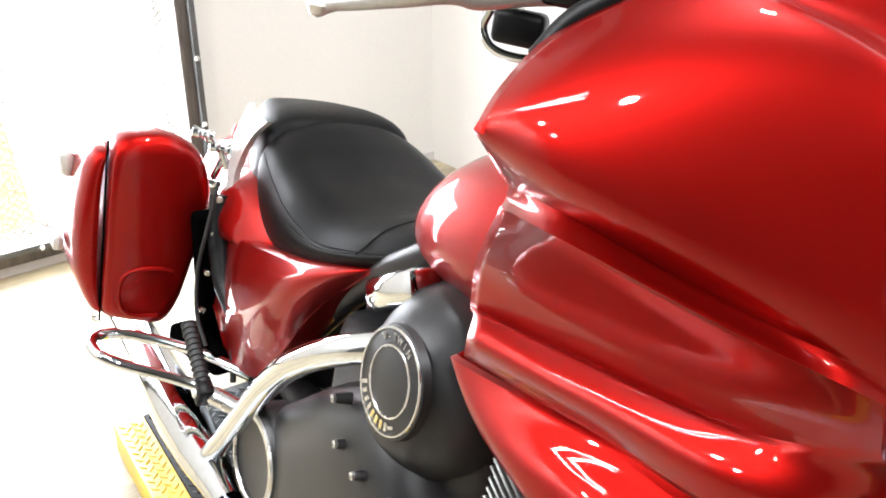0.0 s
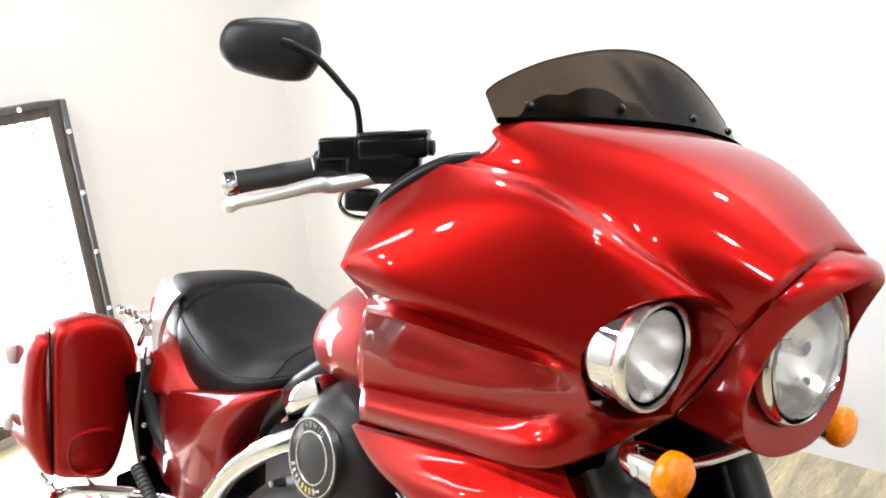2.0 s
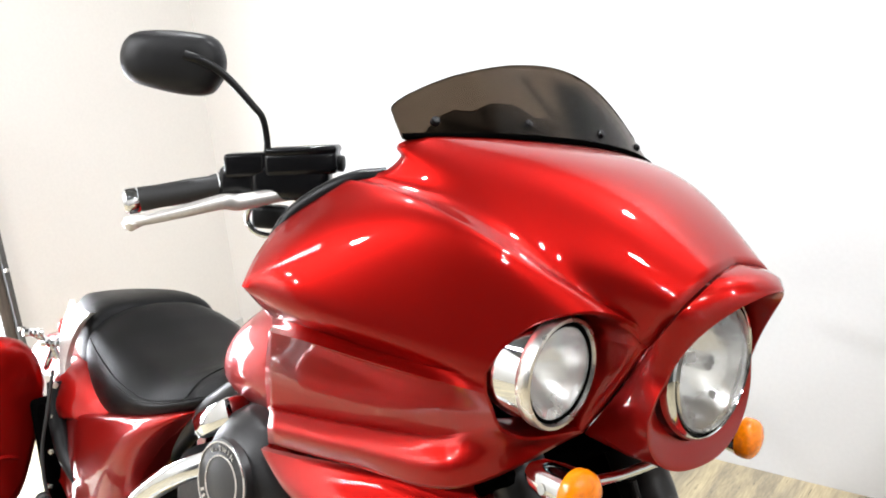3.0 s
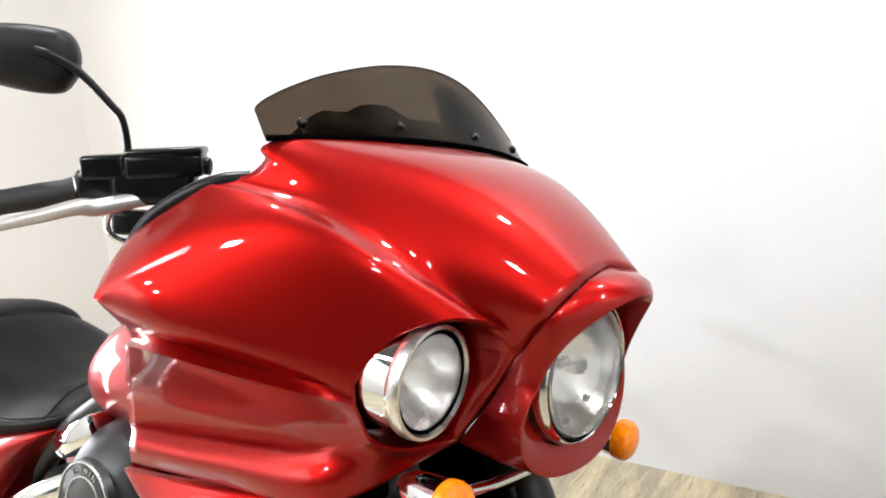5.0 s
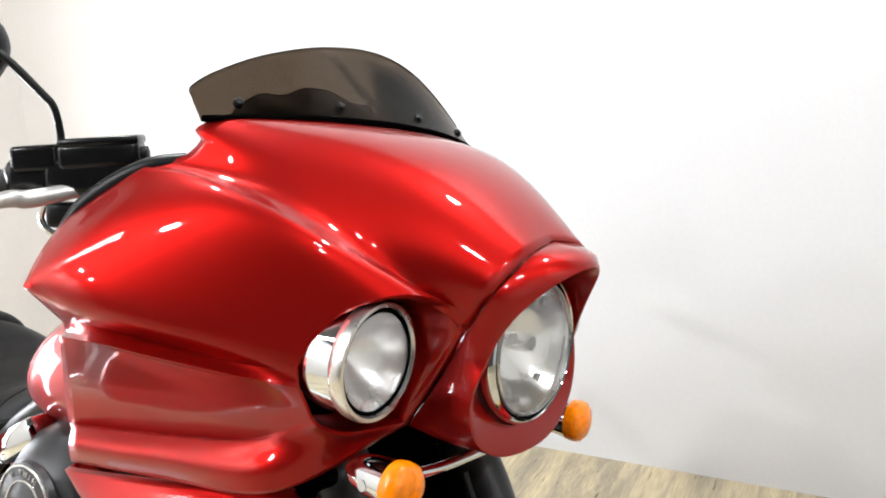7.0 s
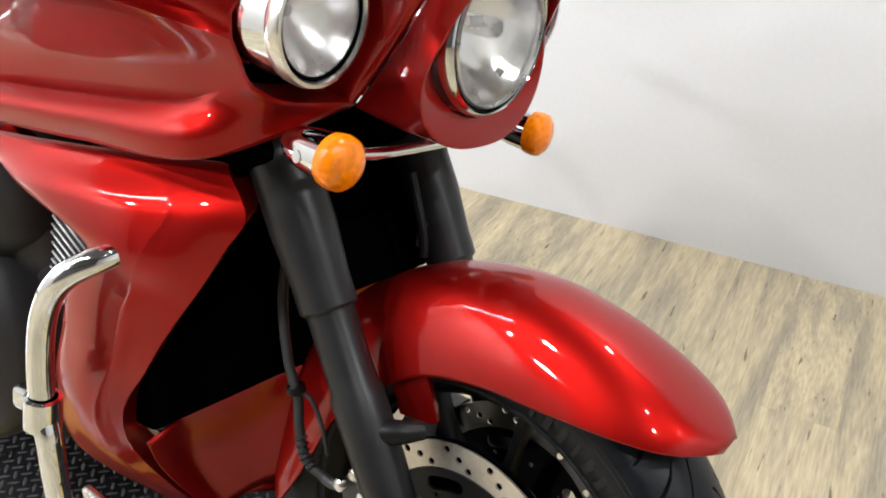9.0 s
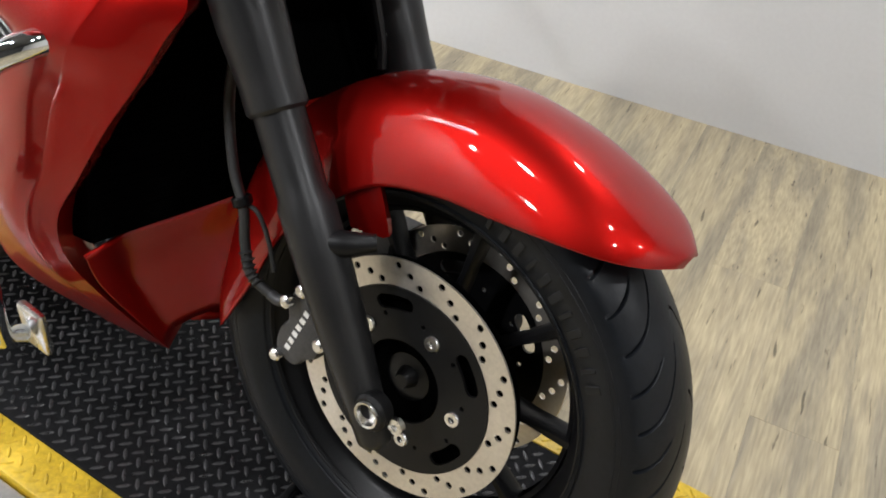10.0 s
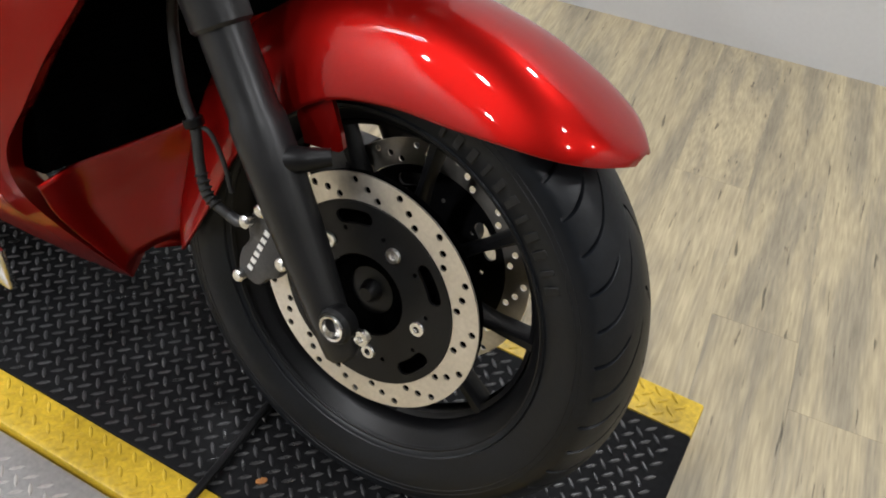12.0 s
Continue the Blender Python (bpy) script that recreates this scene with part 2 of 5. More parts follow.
# ---- mesh tools ----
def crom(pts, n):
    """n points on a smooth curve through pts."""
    p = [Vector(q) for q in pts]
    p = [2 * p[0] - p[1], *p, 2 * p[-1] - p[-2]]
    out = []
    for k in range(n):
        u = k / (n - 1) * (len(p) - 3)
        i = min(int(u), len(p) - 4)
        t = u - i
        a, b, c, d = p[i:i + 4]
        out.append(0.5 * (2 * b + (c - a) * t + (2 * a - 5 * b + 4 * c - d) * t * t + (3 * b - a - 3 * c + d) * t ** 3))
    return out


def grid(bm, rows, close=False, flip=False):
    """Faces between rows of points; close joins each row's end to its start."""
    vs = [[bm.verts.new(p) for p in row] for row in rows]
    for r in range(len(vs) - 1):
        n = len(vs[r])
        for k in range(n if close else n - 1):
            q = (vs[r][k], vs[r][(k + 1) % n], vs[r + 1][(k + 1) % n], vs[r + 1][k])
            bm.faces.new(q[::-1] if flip else q)
    return vs


def cap(bm, ring, flip=False):
    bm.faces.new(ring[::-1] if flip else ring)


def tube(bm, pts, radius, seg=12, n=None, ends=True):
    """A round bar along a smooth curve; radius may be a list along it."""
    path = crom(pts, n or 8 * (len(pts) - 1) + 1) if len(pts) > 2 else [Vector(q) for q in pts]
    m = len(path)
    rad = radius if isinstance(radius, (list, tuple)) else [radius] * 2
    tang = [(path[min(i + 1, m - 1)] - path[max(i - 1, 0)]).normalized() for i in range(m)]
    side = tang[0].orthogonal().normalized()
    rows = []
    for i in range(m):
        side = (side - tang[i] * side.dot(tang[i])).normalized()
        up = tang[i].cross(side)
        u = i / (m - 1) * (len(rad) - 1)
        k = min(int(u), len(rad) - 2)
        r = rad[k] + (rad[k + 1] - rad[k]) * (u - k)
        rows.append([path[i] + r * (math.cos(a) * side + math.sin(a) * up) for a in (2 * math.pi * j / seg for j in range(seg))])
    vs = grid(bm, rows, True)
    if ends:
        cap(bm, vs[0], True), cap(bm, vs[-1])
    return bm


def lathe(bm, profile, origin, axis, seg=48, squash=1.0):
    """A body of revolution: profile of (radius, height) round axis."""
    z = Vector(axis).normalized()
    x = z.orthogonal().normalized()
    if abs(z.z) < 0.9:
        x = (Vector((0, 0, 1)) - z * z.z).normalized()
    y = z.cross(x)
    o = Vector(origin)
    rows = [[o + z * h + max(r, 1e-5) * (math.cos(a) * x + squash * math.sin(a) * y) for a in (2 * math.pi * j / seg for j in range(seg))] for r, h in profile]
    grid(bm, rows, True)
    bmesh.ops.remove_doubles(bm, verts=bm.verts, dist=5e-5)
    return bm


def box(bm, size, m=Matrix(), bevel=0.0, seg=2):
    made = bmesh.ops.create_cube(bm, size=1, matrix=m @ Matrix.Diagonal((*size, 1)))
    if bevel:
        edges = list({e for v in made["verts"] for e in v.link_edges})
        bmesh.ops.bevel(bm, geom=edges, offset=bevel, segments=seg, affect="EDGES", profile=0.5)
    return bm


def mirror(bm):
    """Adds the same on the other side of y = 0."""
    geo = bmesh.ops.duplicate(bm, geom=bm.verts[:] + bm.edges[:] + bm.faces[:])["geom"]
    vs = [g for g in geo if isinstance(g, bmesh.types.BMVert)]
    fs = [g for g in geo if isinstance(g, bmesh.types.BMFace)]
    for v in vs:
        v.co.y *= -1
    bmesh.ops.reverse_faces(bm, faces=fs)
    bmesh.ops.remove_doubles(bm, verts=bm.verts, dist=2e-4)
    return bm


def flipped(bm):
    """The same thing seen in a mirror at y = 0."""
    for v in bm.verts:
        v.co.y *= -1
    bmesh.ops.reverse_faces(bm, faces=bm.faces[:])
    return bm


def mesh(name, bm, mat, smooth=40, normals=True):
    if normals:
        bmesh.ops.recalc_face_normals(bm, faces=bm.faces)
    me = bpy.data.meshes.new(name)
    bm.to_mesh(me)
    bm.free()
    for p in me.polygons:
        p.use_smooth = smooth > 0
    if smooth:
        me.set_sharp_from_angle(angle=radians(smooth))
    me.materials.append(mat)
    return me


def part(name, bm, mat, parent, label="", smooth=40, shell=0.0):
    """Links a bmesh as one mesh object under a thing or a part."""
    ob = new(name, mesh(name, bm, mat, smooth))
    ob.parent = parent
    if label:
        tagged(ob, label)
    if shell:
        s = ob.modifiers.new("thickness", "SOLIDIFY")
        s.thickness, s.offset = shell, -1
    return ob


def thing(name, bm, mat, label, category, m=Matrix(), smooth=40, group="", kind=""):
    ob = new(name, mesh(name, bm, mat, smooth))
    ob.matrix_world = m
    return tagged(ob, label, category, group, kind)


def B():
    return bmesh.new()


# ---- the room ----
def slab(name, u0, u1, v0, v1, z0, z1, mat, label, category):
    return thing(name, box(B(), (u1 - u0, v1 - v0, z1 - z0), pose((u0 + u1) / 2, (v0 + v1) / 2, (z0 + z1) / 2)), mat, label, category, ROOM, 0, kind="structure")


UA, U2, UE, VB, VS = -2.953, -2.10, 3.2, 0.145, -6.6      # walls: far end, corner, near end, recess, behind
slab("wall_long", U2, UE, 0, 0.15, 0, CEIL, WALL, "smooth white painted wall along the room", "wall")
slab("wall_recess", UA, U2, VB, VB + 0.15, 0, CEIL, WALL_WARM, "pale cream wall set back in the corner", "wall")
slab("wall_near", UE, UE + 0.15, VS, 0.15, 0, CEIL, WALL_WARM, "plain wall closing the showroom", "wall")
slab("wall_behind", UA, UE, VS - 0.15, VS, 0, CEIL, WALL_FAR, "plain wall closing the showroom", "wall")
slab("ceiling", UA - 0.15, UE + 0.15, VS - 0.15, VB + 0.15, CEIL, CEIL + 0.1, CEILING, "dark grey board ceiling over the showroom", "ceiling")
slab("subfloor", UA - 0.15, UE + 0.15, VS - 0.15, VB + 0.15, -0.12, -0.004, BASE, "screed under the plank floor", "floor")

# the end wall with its guarded window
W0, W1, Z0, Z1 = -1.95, -0.90, 0.09, 1.08
bm = B()
vv, zz = (VS, W0, W1, VB + 0.15), (0, Z0, Z1, CEIL)
corner = [[bm.verts.new((UA, v, z)) for z in zz] for v in vv]
for i in range(3):
    for j in range(3):
        if (i, j) != (1, 1):
            bm.faces.new((corner[i][j], corner[i + 1][j], corner[i + 1][j + 1], corner[i][j + 1]))
for g in bmesh.ops.extrude_face_region(bm, geom=bm.faces[:])["geom"]:
    if isinstance(g, bmesh.types.BMVert):
        g.co.x -= 0.15
wall_end = thing("wall_end", bm, WALL_WARM, "cream end wall with a low bright window", "wall", ROOM, 0, kind="structure")
slab("backdrop", UA - 0.62, UA - 0.6, W0 - 0.8, W1 + 0.8, -0.3, 1.6, DAYLIGHT, "blank overexposed daylight outside the window", "backdrop")
slab("baseboard", UA, UA + 0.012, VS, VB, 0, 0.035, BASE, "low painted skirting along the end wall", "baseboard")

window = tagged(new("window_1"), "low window behind an expanded metal guard in a dark bolted wood frame", "window", kind="structure")
window.matrix_world = ROOM
FR = 0.058
for nm, v, z, sv, sz in (("side_post", W1 + FR / 2, 0.58, FR, 1.09), ("side_post", W0 - FR / 2, 0.58, FR, 1.09), ("top_rail", (W0 + W1) / 2, 1.10, W1 - W0, FR), ("bottom_rail", (W0 + W1) / 2, 0.065, W1 - W0, FR)):
    p = part(nm, box(B(), (0.03, sv, sz), pose(UA + 0.018, v, z), 0.004), FRAME_WOOD, window, "dark weathered wood strip")
    wide = (0.02, 0.02, sz) if sv < sz else (0.02, sv, 0.02)
    part("steel_edge", box(B(), wide, pose(UA + 0.044, v + (sv / 2 - 0.01 if sv < sz else 0), z + (sz / 2 - 0.01 if sv > sz else 0)), 0.003), FRAME_STEEL, p, "grey steel angle edging")
    for k in range(5):
        s = (k + 0.5) / 5 - 0.5
        at = (UA + 0.055, v + (sv / 2 - 0.012 if sv < sz else s * sv), z + (s * sz if sv < sz else sz / 2 - 0.012))
        part("bolt", lathe(B(), [(0, 0.007), (0.005, 0.006), (0.008, 0.002), (0.009, 0)], at, (1, 0, 0), 12), ALU, p, "shiny round bolt head")
bm = B()
rows = int((Z1 - Z0) / 0.013)
cols = int((W1 - W0) / 0.032)
for r in range(rows):
    for c in range(cols):
        v, z, h, g = W0 + (c + 0.5 * (r % 2)) * 0.032, Z0 + r * 0.013, 0.016, 0.013
        for dv, dz in ((h, g), (-h, g)):
            a, b2 = Vector((UA + 0.004, v, z)), Vector((UA + 0.004, v + dv, z + dz))
            w = Vector((0, -(b2 - a).z, (b2 - a).y)).normalized() * 0.0018
            q = [bm.verts.new(p) for p in (a - w, a + w, b2 + w, b2 - w)]
            bm.faces.new(q)
guard = part("mesh_guard", bm, MESH, window, "expanded metal guard screen", 0)
part("card_strip", box(B(), (0.004, 0.11, 0.75), pose(UA - 0.03, -1.50, 0.50, 6, 0, 0), 0.001), CARD, window, "tan cardboard strip behind the mesh", 0)
part("pane", box(B(), (0.006, W1 - W0, Z1 - Z0), pose(UA - 0.09, (W0 + W1) / 2, (Z0 + Z1) / 2)), LENS, window, "clear window pane", 0).visible_shadow = False

# ceiling fixtures
def tube_fixture():
    fx = tagged(new("ceiling_light"), "twin tube fluorescent fixture with a white metal tray", "ceiling light", "ceiling tube lights")
    part("tray", box(B(), (1.26, 0.24, 0.05), pose(0, 0, -0.025), 0.008), CEILING, fx)
    for dv in (-0.06, 0.06):
        part("tube", tube(B(), [(-0.59, dv, -0.068), (0.59, dv, -0.068)], 0.013, 10), WHITE_PRINT, fx, "white fluorescent tube")
    return fx


def spot_fixture():
    fx = tagged(new("downlight"), "small round recessed ceiling downlight", "ceiling light", "ceiling downlights")
    part("trim_ring", lathe(B(), [(0.076, 0), (0.096, -0.004), (0.101, 0.002)], (0, 0, 0), (0, 0, 1), 32), ALU_PAINT, fx)
    part("can", lathe(B(), [(0.076, 0), (0.072, 0.05), (0, 0.05)], (0, 0, -0.03), (0, 0, 1), 32), CEILING, fx)
    return fx


for build, places in ((tube_fixture, TUBES), (spot_fixture, SPOTS)):
    fx = build()
    fx.matrix_world = ROOM @ pose(*places[0], CEIL)
    for u, v in places[1:]:
        copy_thing(fx, ROOM @ pose(u, v, CEIL))

# ---- lift table ----
lift = tagged(new("motorcycle_lift"), "low black diamond plate motorcycle lift table with yellow edge stripes", "lift table")
LX0, LX1, LY0, LY1, S = -1.74, 0.38, -0.215, 0.342, 0.066


def plate(name, x0, x1, y0, y1, z0, z1, mat, label, bev=0.004):
    return part(name, box(B(), (x1 - x0, y1 - y0, z1 - z0), pose((x0 + x1) / 2, (y0 + y1) / 2, (z0 + z1) / 2), bev), mat, lift, label)


def lugs(name, x0, x1, y0, y1, z, mat, parent):
    """Raised lens shaped treads, turned one way and the other by turns."""
    bm = B()
    step = 0.0185 / math.sqrt(2)
    outline = ((-1, 0), (-0.45, 0.85), (0.45, 0.85), (1, 0), (0.45, -0.85), (-0.45, -0.85))
    for i in range(1, int((x1 - x0) / step)):
        for j in range(1, int((y1 - y0) / step)):
            if (i + j) % 2:
                continue
            c = Vector((x0 + i * step, y0 + j * step, z))
            a = radians(45 if i % 2 else -45)                # each tread points at the flank of the next
            d, w = Vector((math.cos(a), math.sin(a), 0)) * 0.0108, Vector((-math.sin(a), math.cos(a), 0)) * 0.0031
            base = [bm.verts.new(c + d * p + w * q) for p, q in outline]
            top = [bm.verts.new(c + d * (0.72 * p) + w * (0.42 * q) + Vector((0, 0, 0.0020))) for p, q in outline]
            for k in range(6):
                bm.faces.new((base[k], base[(k + 1) % 6], top[(k + 1) % 6], top[k]))
            bm.faces.new(top)
    ob = part(name, bm, mat, parent, "raised tread pattern", 0)
    ob["kind"] = "stuff"


p = plate("deck", LX0, LX1, LY0 + S, LY1 - S, 0.0, DECK, DECK_BLACK, "black diamond plate deck")
lugs("treads", LX0 + 0.01, LX1 - 0.01, LY0 + S, LY1 - S, DECK, DECK_LUG, p)
for y0, y1 in ((LY0, LY0 + S), (LY1 - S, LY1)):
    p = plate("edge_stripe", LX0, LX1, y0, y1, 0.0, DECK, DECK_YELLOW, "yellow painted edge stripe")
    lugs("treads", LX0 + 0.01, LX1 - 0.01, y0, y1, DECK, DECK_YELLOW, p)
p = plate("side_ramp", -1.3, -0.228, LY0 - 0.17, LY0 - 0.003, 0.0, DECK - 0.006, DECK_SILVER, "bare silver diamond plate side extension", 0.012)
lugs("treads", -1.29, -0.238, LY0 - 0.155, LY0 - 0.012, DECK - 0.006, ALU_PAINT, p)
part("rust_spot", lathe(B(), [(0.0085, 0.0), (0.008, 0.0007), (0, 0.0009)], (-0.099, -0.103, DECK + 0.0002), (0, 0, 1), 9, 0.6), RUST, lift, "small orange rust spot", 0)
bar = thing("tie_rod", tube(B(), [(-0.160, 0.03, DECK + 0.016), (-0.157, -0.10, DECK + 0.012), (-0.154, -0.210, DECK + 0.010), (-0.152, -0.2265, DECK + 0.002), (-0.146, -0.228, DECK - 0.030)], 0.0062, 12), BLACK_SATIN, "thin black bent rod hooked over the lift edge", "tie rod")

# ---- the motorcycle (x ahead, y to its left, z up from the front tyre's contact) ----
bike = tagged(new("motorcycle"), "glossy candy red touring motorcycle leaning on its side stand", "motorcycle")
bike.matrix_world = BIKE


def punched(outlines, thick):
    """A flat plate in the x-z plane with holes: outlines of 2D points, facing -y."""
    bm = B()
    edges = []
    for line in outlines:
        vs = [bm.verts.new((p[0], 0, p[1])) for p in line]
        edges += [bm.edges.new((vs[k], vs[(k + 1) % len(vs)])) for k in range(len(vs))]
    bmesh.ops.triangle_fill(bm, use_beauty=True, use_dissolve=False, edges=edges)
    faces = bm.faces[:]
    made = bmesh.ops.extrude_face_region(bm, geom=faces)["geom"]
    for v in made:
        if isinstance(v, bmesh.types.BMVert):
            v.co.y += thick
    return bm


def moved(bm, m):
    bm.transform(m)
    return bm


# -- front wheel --
AX = Vector((0, 0, 0.312))
wheel = part("front_wheel", lathe(B(), [(0, -0.062), (0.008, -0.062), (0.011, -0.058), (0.014, -0.048), (0.036, -0.046), (0.044, -0.03), (0.050, 0.0), (0.044, 0.03), (0.040, 0.056), (0.028, 0.060)], AX, (0, 1, 0), 40), BLACK_SATIN, bike, "black cast wheel hub")


def tyre_mesh(r_out, half, r_rim, fine=True):
    """A tyre whose mesh follows its sweeping tread grooves."""
    bm = B()
    prof = crom([(r_rim, -half * 0.72, 0), (r_rim + 0.008, -half * 0.84, 0), (r_rim + 0.035, -half * 0.99, 0), (r_rim + 0.058, -half, 0), (r_out - 0.022, -half * 0.88, 0), (r_out - 0.006, -half * 0.5, 0), (r_out, 0, 0),
                 (r_out - 0.006, half * 0.5, 0), (r_out - 0.022, half * 0.88, 0), (r_rim + 0.058, half, 0), (r_rim + 0.035, half * 0.99, 0), (r_rim + 0.008, half * 0.84, 0), (r_rim, half * 0.72, 0)], 73 if fine else 49)
    count = 22
    cut = 0.022
    fractions = [-cut - 0.012, -cut, cut, cut + 0.012, 0.14, 0.25, 0.36, 0.5 - cut - 0.012, 0.5 - cut, 0.5 + cut, 0.5 + cut + 0.012, 0.64, 0.75, 0.86]
    rows = []
    for p in prof:
        v = p.y / half
        e = max(0.0, abs(v) - 0.10) / 0.85
        sweep = -0.24 * (1 - min(1.0, e)) ** 1.9
        row = []
        for k in range(count):
            for n, f in enumerate(fractions):
                a = 2 * math.pi * (k + f + 0.25 * max(-1.0, min(1.0, -v / 0.13))) / count + sweep
                r = p.x
                if fine and r > r_out - 0.034:
                    lo, hi = (0.14, 0.93) if n in (1, 2) else (0.46, 0.96) if n in (8, 9) else (2, 3)
                    if lo < abs(v) < hi:
                        r -= 0.0060 * min(1.0, (hi - abs(v)) / 0.05, (abs(v) - lo) / 0.06)
                row.append(AX + Vector((r * math.sin(a), p.y, r * math.cos(a))))
        rows.append(row)
    # the half pitch between the sides is taken up across the plain crown
    grid(bm, rows, True)
    return bm


tyre = part("tyre", tyre_mesh(0.309, 0.064, 0.213), RUBBER, wheel, "black road tyre with curved tread grooves", 35)
for rr, yy in ((0.2225, 0.0565), (0.262, 0.0645), (0.268, 0.0642)):
    part("sidewall_rib", lathe(B(), [(rr - 0.0014, -yy + 0.001), (rr, -yy - 0.0007), (rr + 0.0014, -yy + 0.001)], AX, (0, 1, 0), 120), RUBBER, tyre)
for k in range(11):                                       # raised sidewall lettering, as plain bars
    a = radians(14 + 4.6 * k)
    m = Matrix.Translation(AX + Vector((0.243 * math.sin(a), -0.0632, 0.243 * math.cos(a)))) @ Matrix.Rotation(a, 4, "Y")
    part("sidewall_bar", box(B(), (0.009 if k % 3 else 0.006, 0.0030, 0.017), m, 0.0008, 1), RUBBER_MARK, tyre, "worn raised sidewall bar")
bm = B()
lathe(bm, [(0.213, -0.047), (0.217, -0.050), (0.219, -0.046), (0.214, -0.040), (0.204, -0.034), (0.196, -0.024), (0.192, 0.0), (0.196, 0.024), (0.204, 0.034), (0.214, 0.040), (0.219, 0.046), (0.217, 0.050), (0.213, 0.047)], AX, (0, 1, 0), 96)
lathe(bm, [(0.186, -0.012), (0.192, -0.016), (0.192, 0.016), (0.186, 0.012)], AX, (0, 1, 0), 96)
part("rim", bm, RIM_BLACK, wheel, "black cast rim")
part("rim_stripe", lathe(B(), [(0.2145, -0.0506), (0.2165, -0.0510), (0.2175, -0.0500)], AX, (0, 1, 0), 96), BLACK_SATIN, wheel)
for k in range(9):
    a = 2 * math.pi * (k + 0.2) / 9
    d = Vector((math.sin(a), 0, math.cos(a)))
    s = Vector((math.cos(a), 0, -math.sin(a)))
    bm = B()
    rows = []
    for r, w, h in ((0.036, 0.010, 0.026), (0.08, 0.0065, 0.020), (0.14, 0.0055, 0.015), (0.193, 0.009, 0.016)):
        c = AX + d * r
        rows.append([c + s * (w * cx) + Vector((0, h * cy, 0)) for cx, cy in ((-1, -0.6), (-0.5, -1), (0.5, -1), (1, -0.6), (1, 0.6), (0.5, 1), (-0.5, 1), (-1, 0.6))])
    vs = grid(bm, rows, True)
    cap(bm, vs[0]), cap(bm, vs[-1])
    part("spoke", bm, RIM_BLACK, wheel)

# added disc: blocks the view through the carrier slots so they look shaded
part("hub_flange", lathe(B(), [(0.03, -0.050), (0.144, -0.049), (0.146, -0.046), (0.144, -0.044), (0.03, -0.036)], AX, (0, 1, 0), 56), BLACK_DARK, wheel, "added black disc standing for the shade behind the carrier slots")

# brake discs: drilled steel ring on a black carrier
R0, R1 = 0.116, 0.1485
holes = []
for k in range(15):
    for r, da in ((0.1225, -0.08), (0.1315, 0.03), (0.1405, 0.15)):
        a = 2 * math.pi * k / 15 + da
        holes.append([(r * math.cos(a) + 0.0043 * math.cos(b), r * math.sin(a) + 0.0043 * math.sin(b)) for b in (2 * math.pi * j / 10 for j in range(10))])
circle = lambda r, n=80: [(r * math.cos(2 * math.pi * k / n), r * math.sin(2 * math.pi * k / n)) for k in range(n)]
slots = []
for k in range(5):
    a0 = 2 * math.pi * (k + 0.42) / 5 + 0.09
    line = [(0.1055 * math.cos(a0 + b), 0.1055 * math.sin(a0 + b)) for b in (-0.17 + 0.34 * j / 8 for j in range(9))]
    for end in (0.17, -0.17):         # half round ends
        cx, cy = 0.097 * math.cos(a0 + end), 0.097 * math.sin(a0 + end)
        turn = a0 + end if end > 0 else a0 + end + math.pi
        line += [(cx + 0.0085 * math.cos(turn + c), cy + 0.0085 * math.sin(turn + c)) for c in (math.pi * q / 6 for q in range(1, 6))]
        if end > 0:
            line += [(0.0885 * math.cos(a0 + b), 0.0885 * math.sin(a0 + b)) for b in (0.17 - 0.34 * j / 8 for j in range(9))]
    slots.append(line)
small = []
for k in range(10):
    a = 2 * math.pi * (k + 0.25) / 10
    small.append([(0.083 * math.cos(a) + 0.003 * math.cos(b), 0.083 * math.sin(a) + 0.003 * math.sin(b)) for b in (2 * math.pi * j / 8 for j in range(8))])
for side in (-1, 1):
    y = 0.060 * side
    m = Matrix.Translation(AX + Vector((0, y - 0.0013, 0)))
    disc = part("brake_disc", moved(punched([circle(R1, 120), circle(R0, 100), *holes], 0.0026), m), STEEL, wheel, "drilled steel brake disc ring", 20)
    car = part("disc_carrier", moved(punched([circle(0.1155, 100), circle(0.052, 60), *slots, *small], 0.004), Matrix.Translation(AX + Vector((0, y - 0.002 + 0.001 * side, 0)))), BLACK_SATIN, wheel, "black slotted disc carrier", 20)
    for k in range(5):
        a = 2 * math.pi * k / 5 + math.atan2(0.0705, 0.029)
        c = AX + Vector((0.075 * math.cos(a), y + 0.002 * side, 0.075 * math.sin(a)))
        part("disc_bolt", lathe(B(), [(0.0095, 0), (0.0095, 0.003), (0.0085, 0.0045), (0.0042, 0.0045), (0.0040, 0.001), (0, 0.001)], c, (0, side, 0), 18), ALU, wheel, "bright disc bolt")

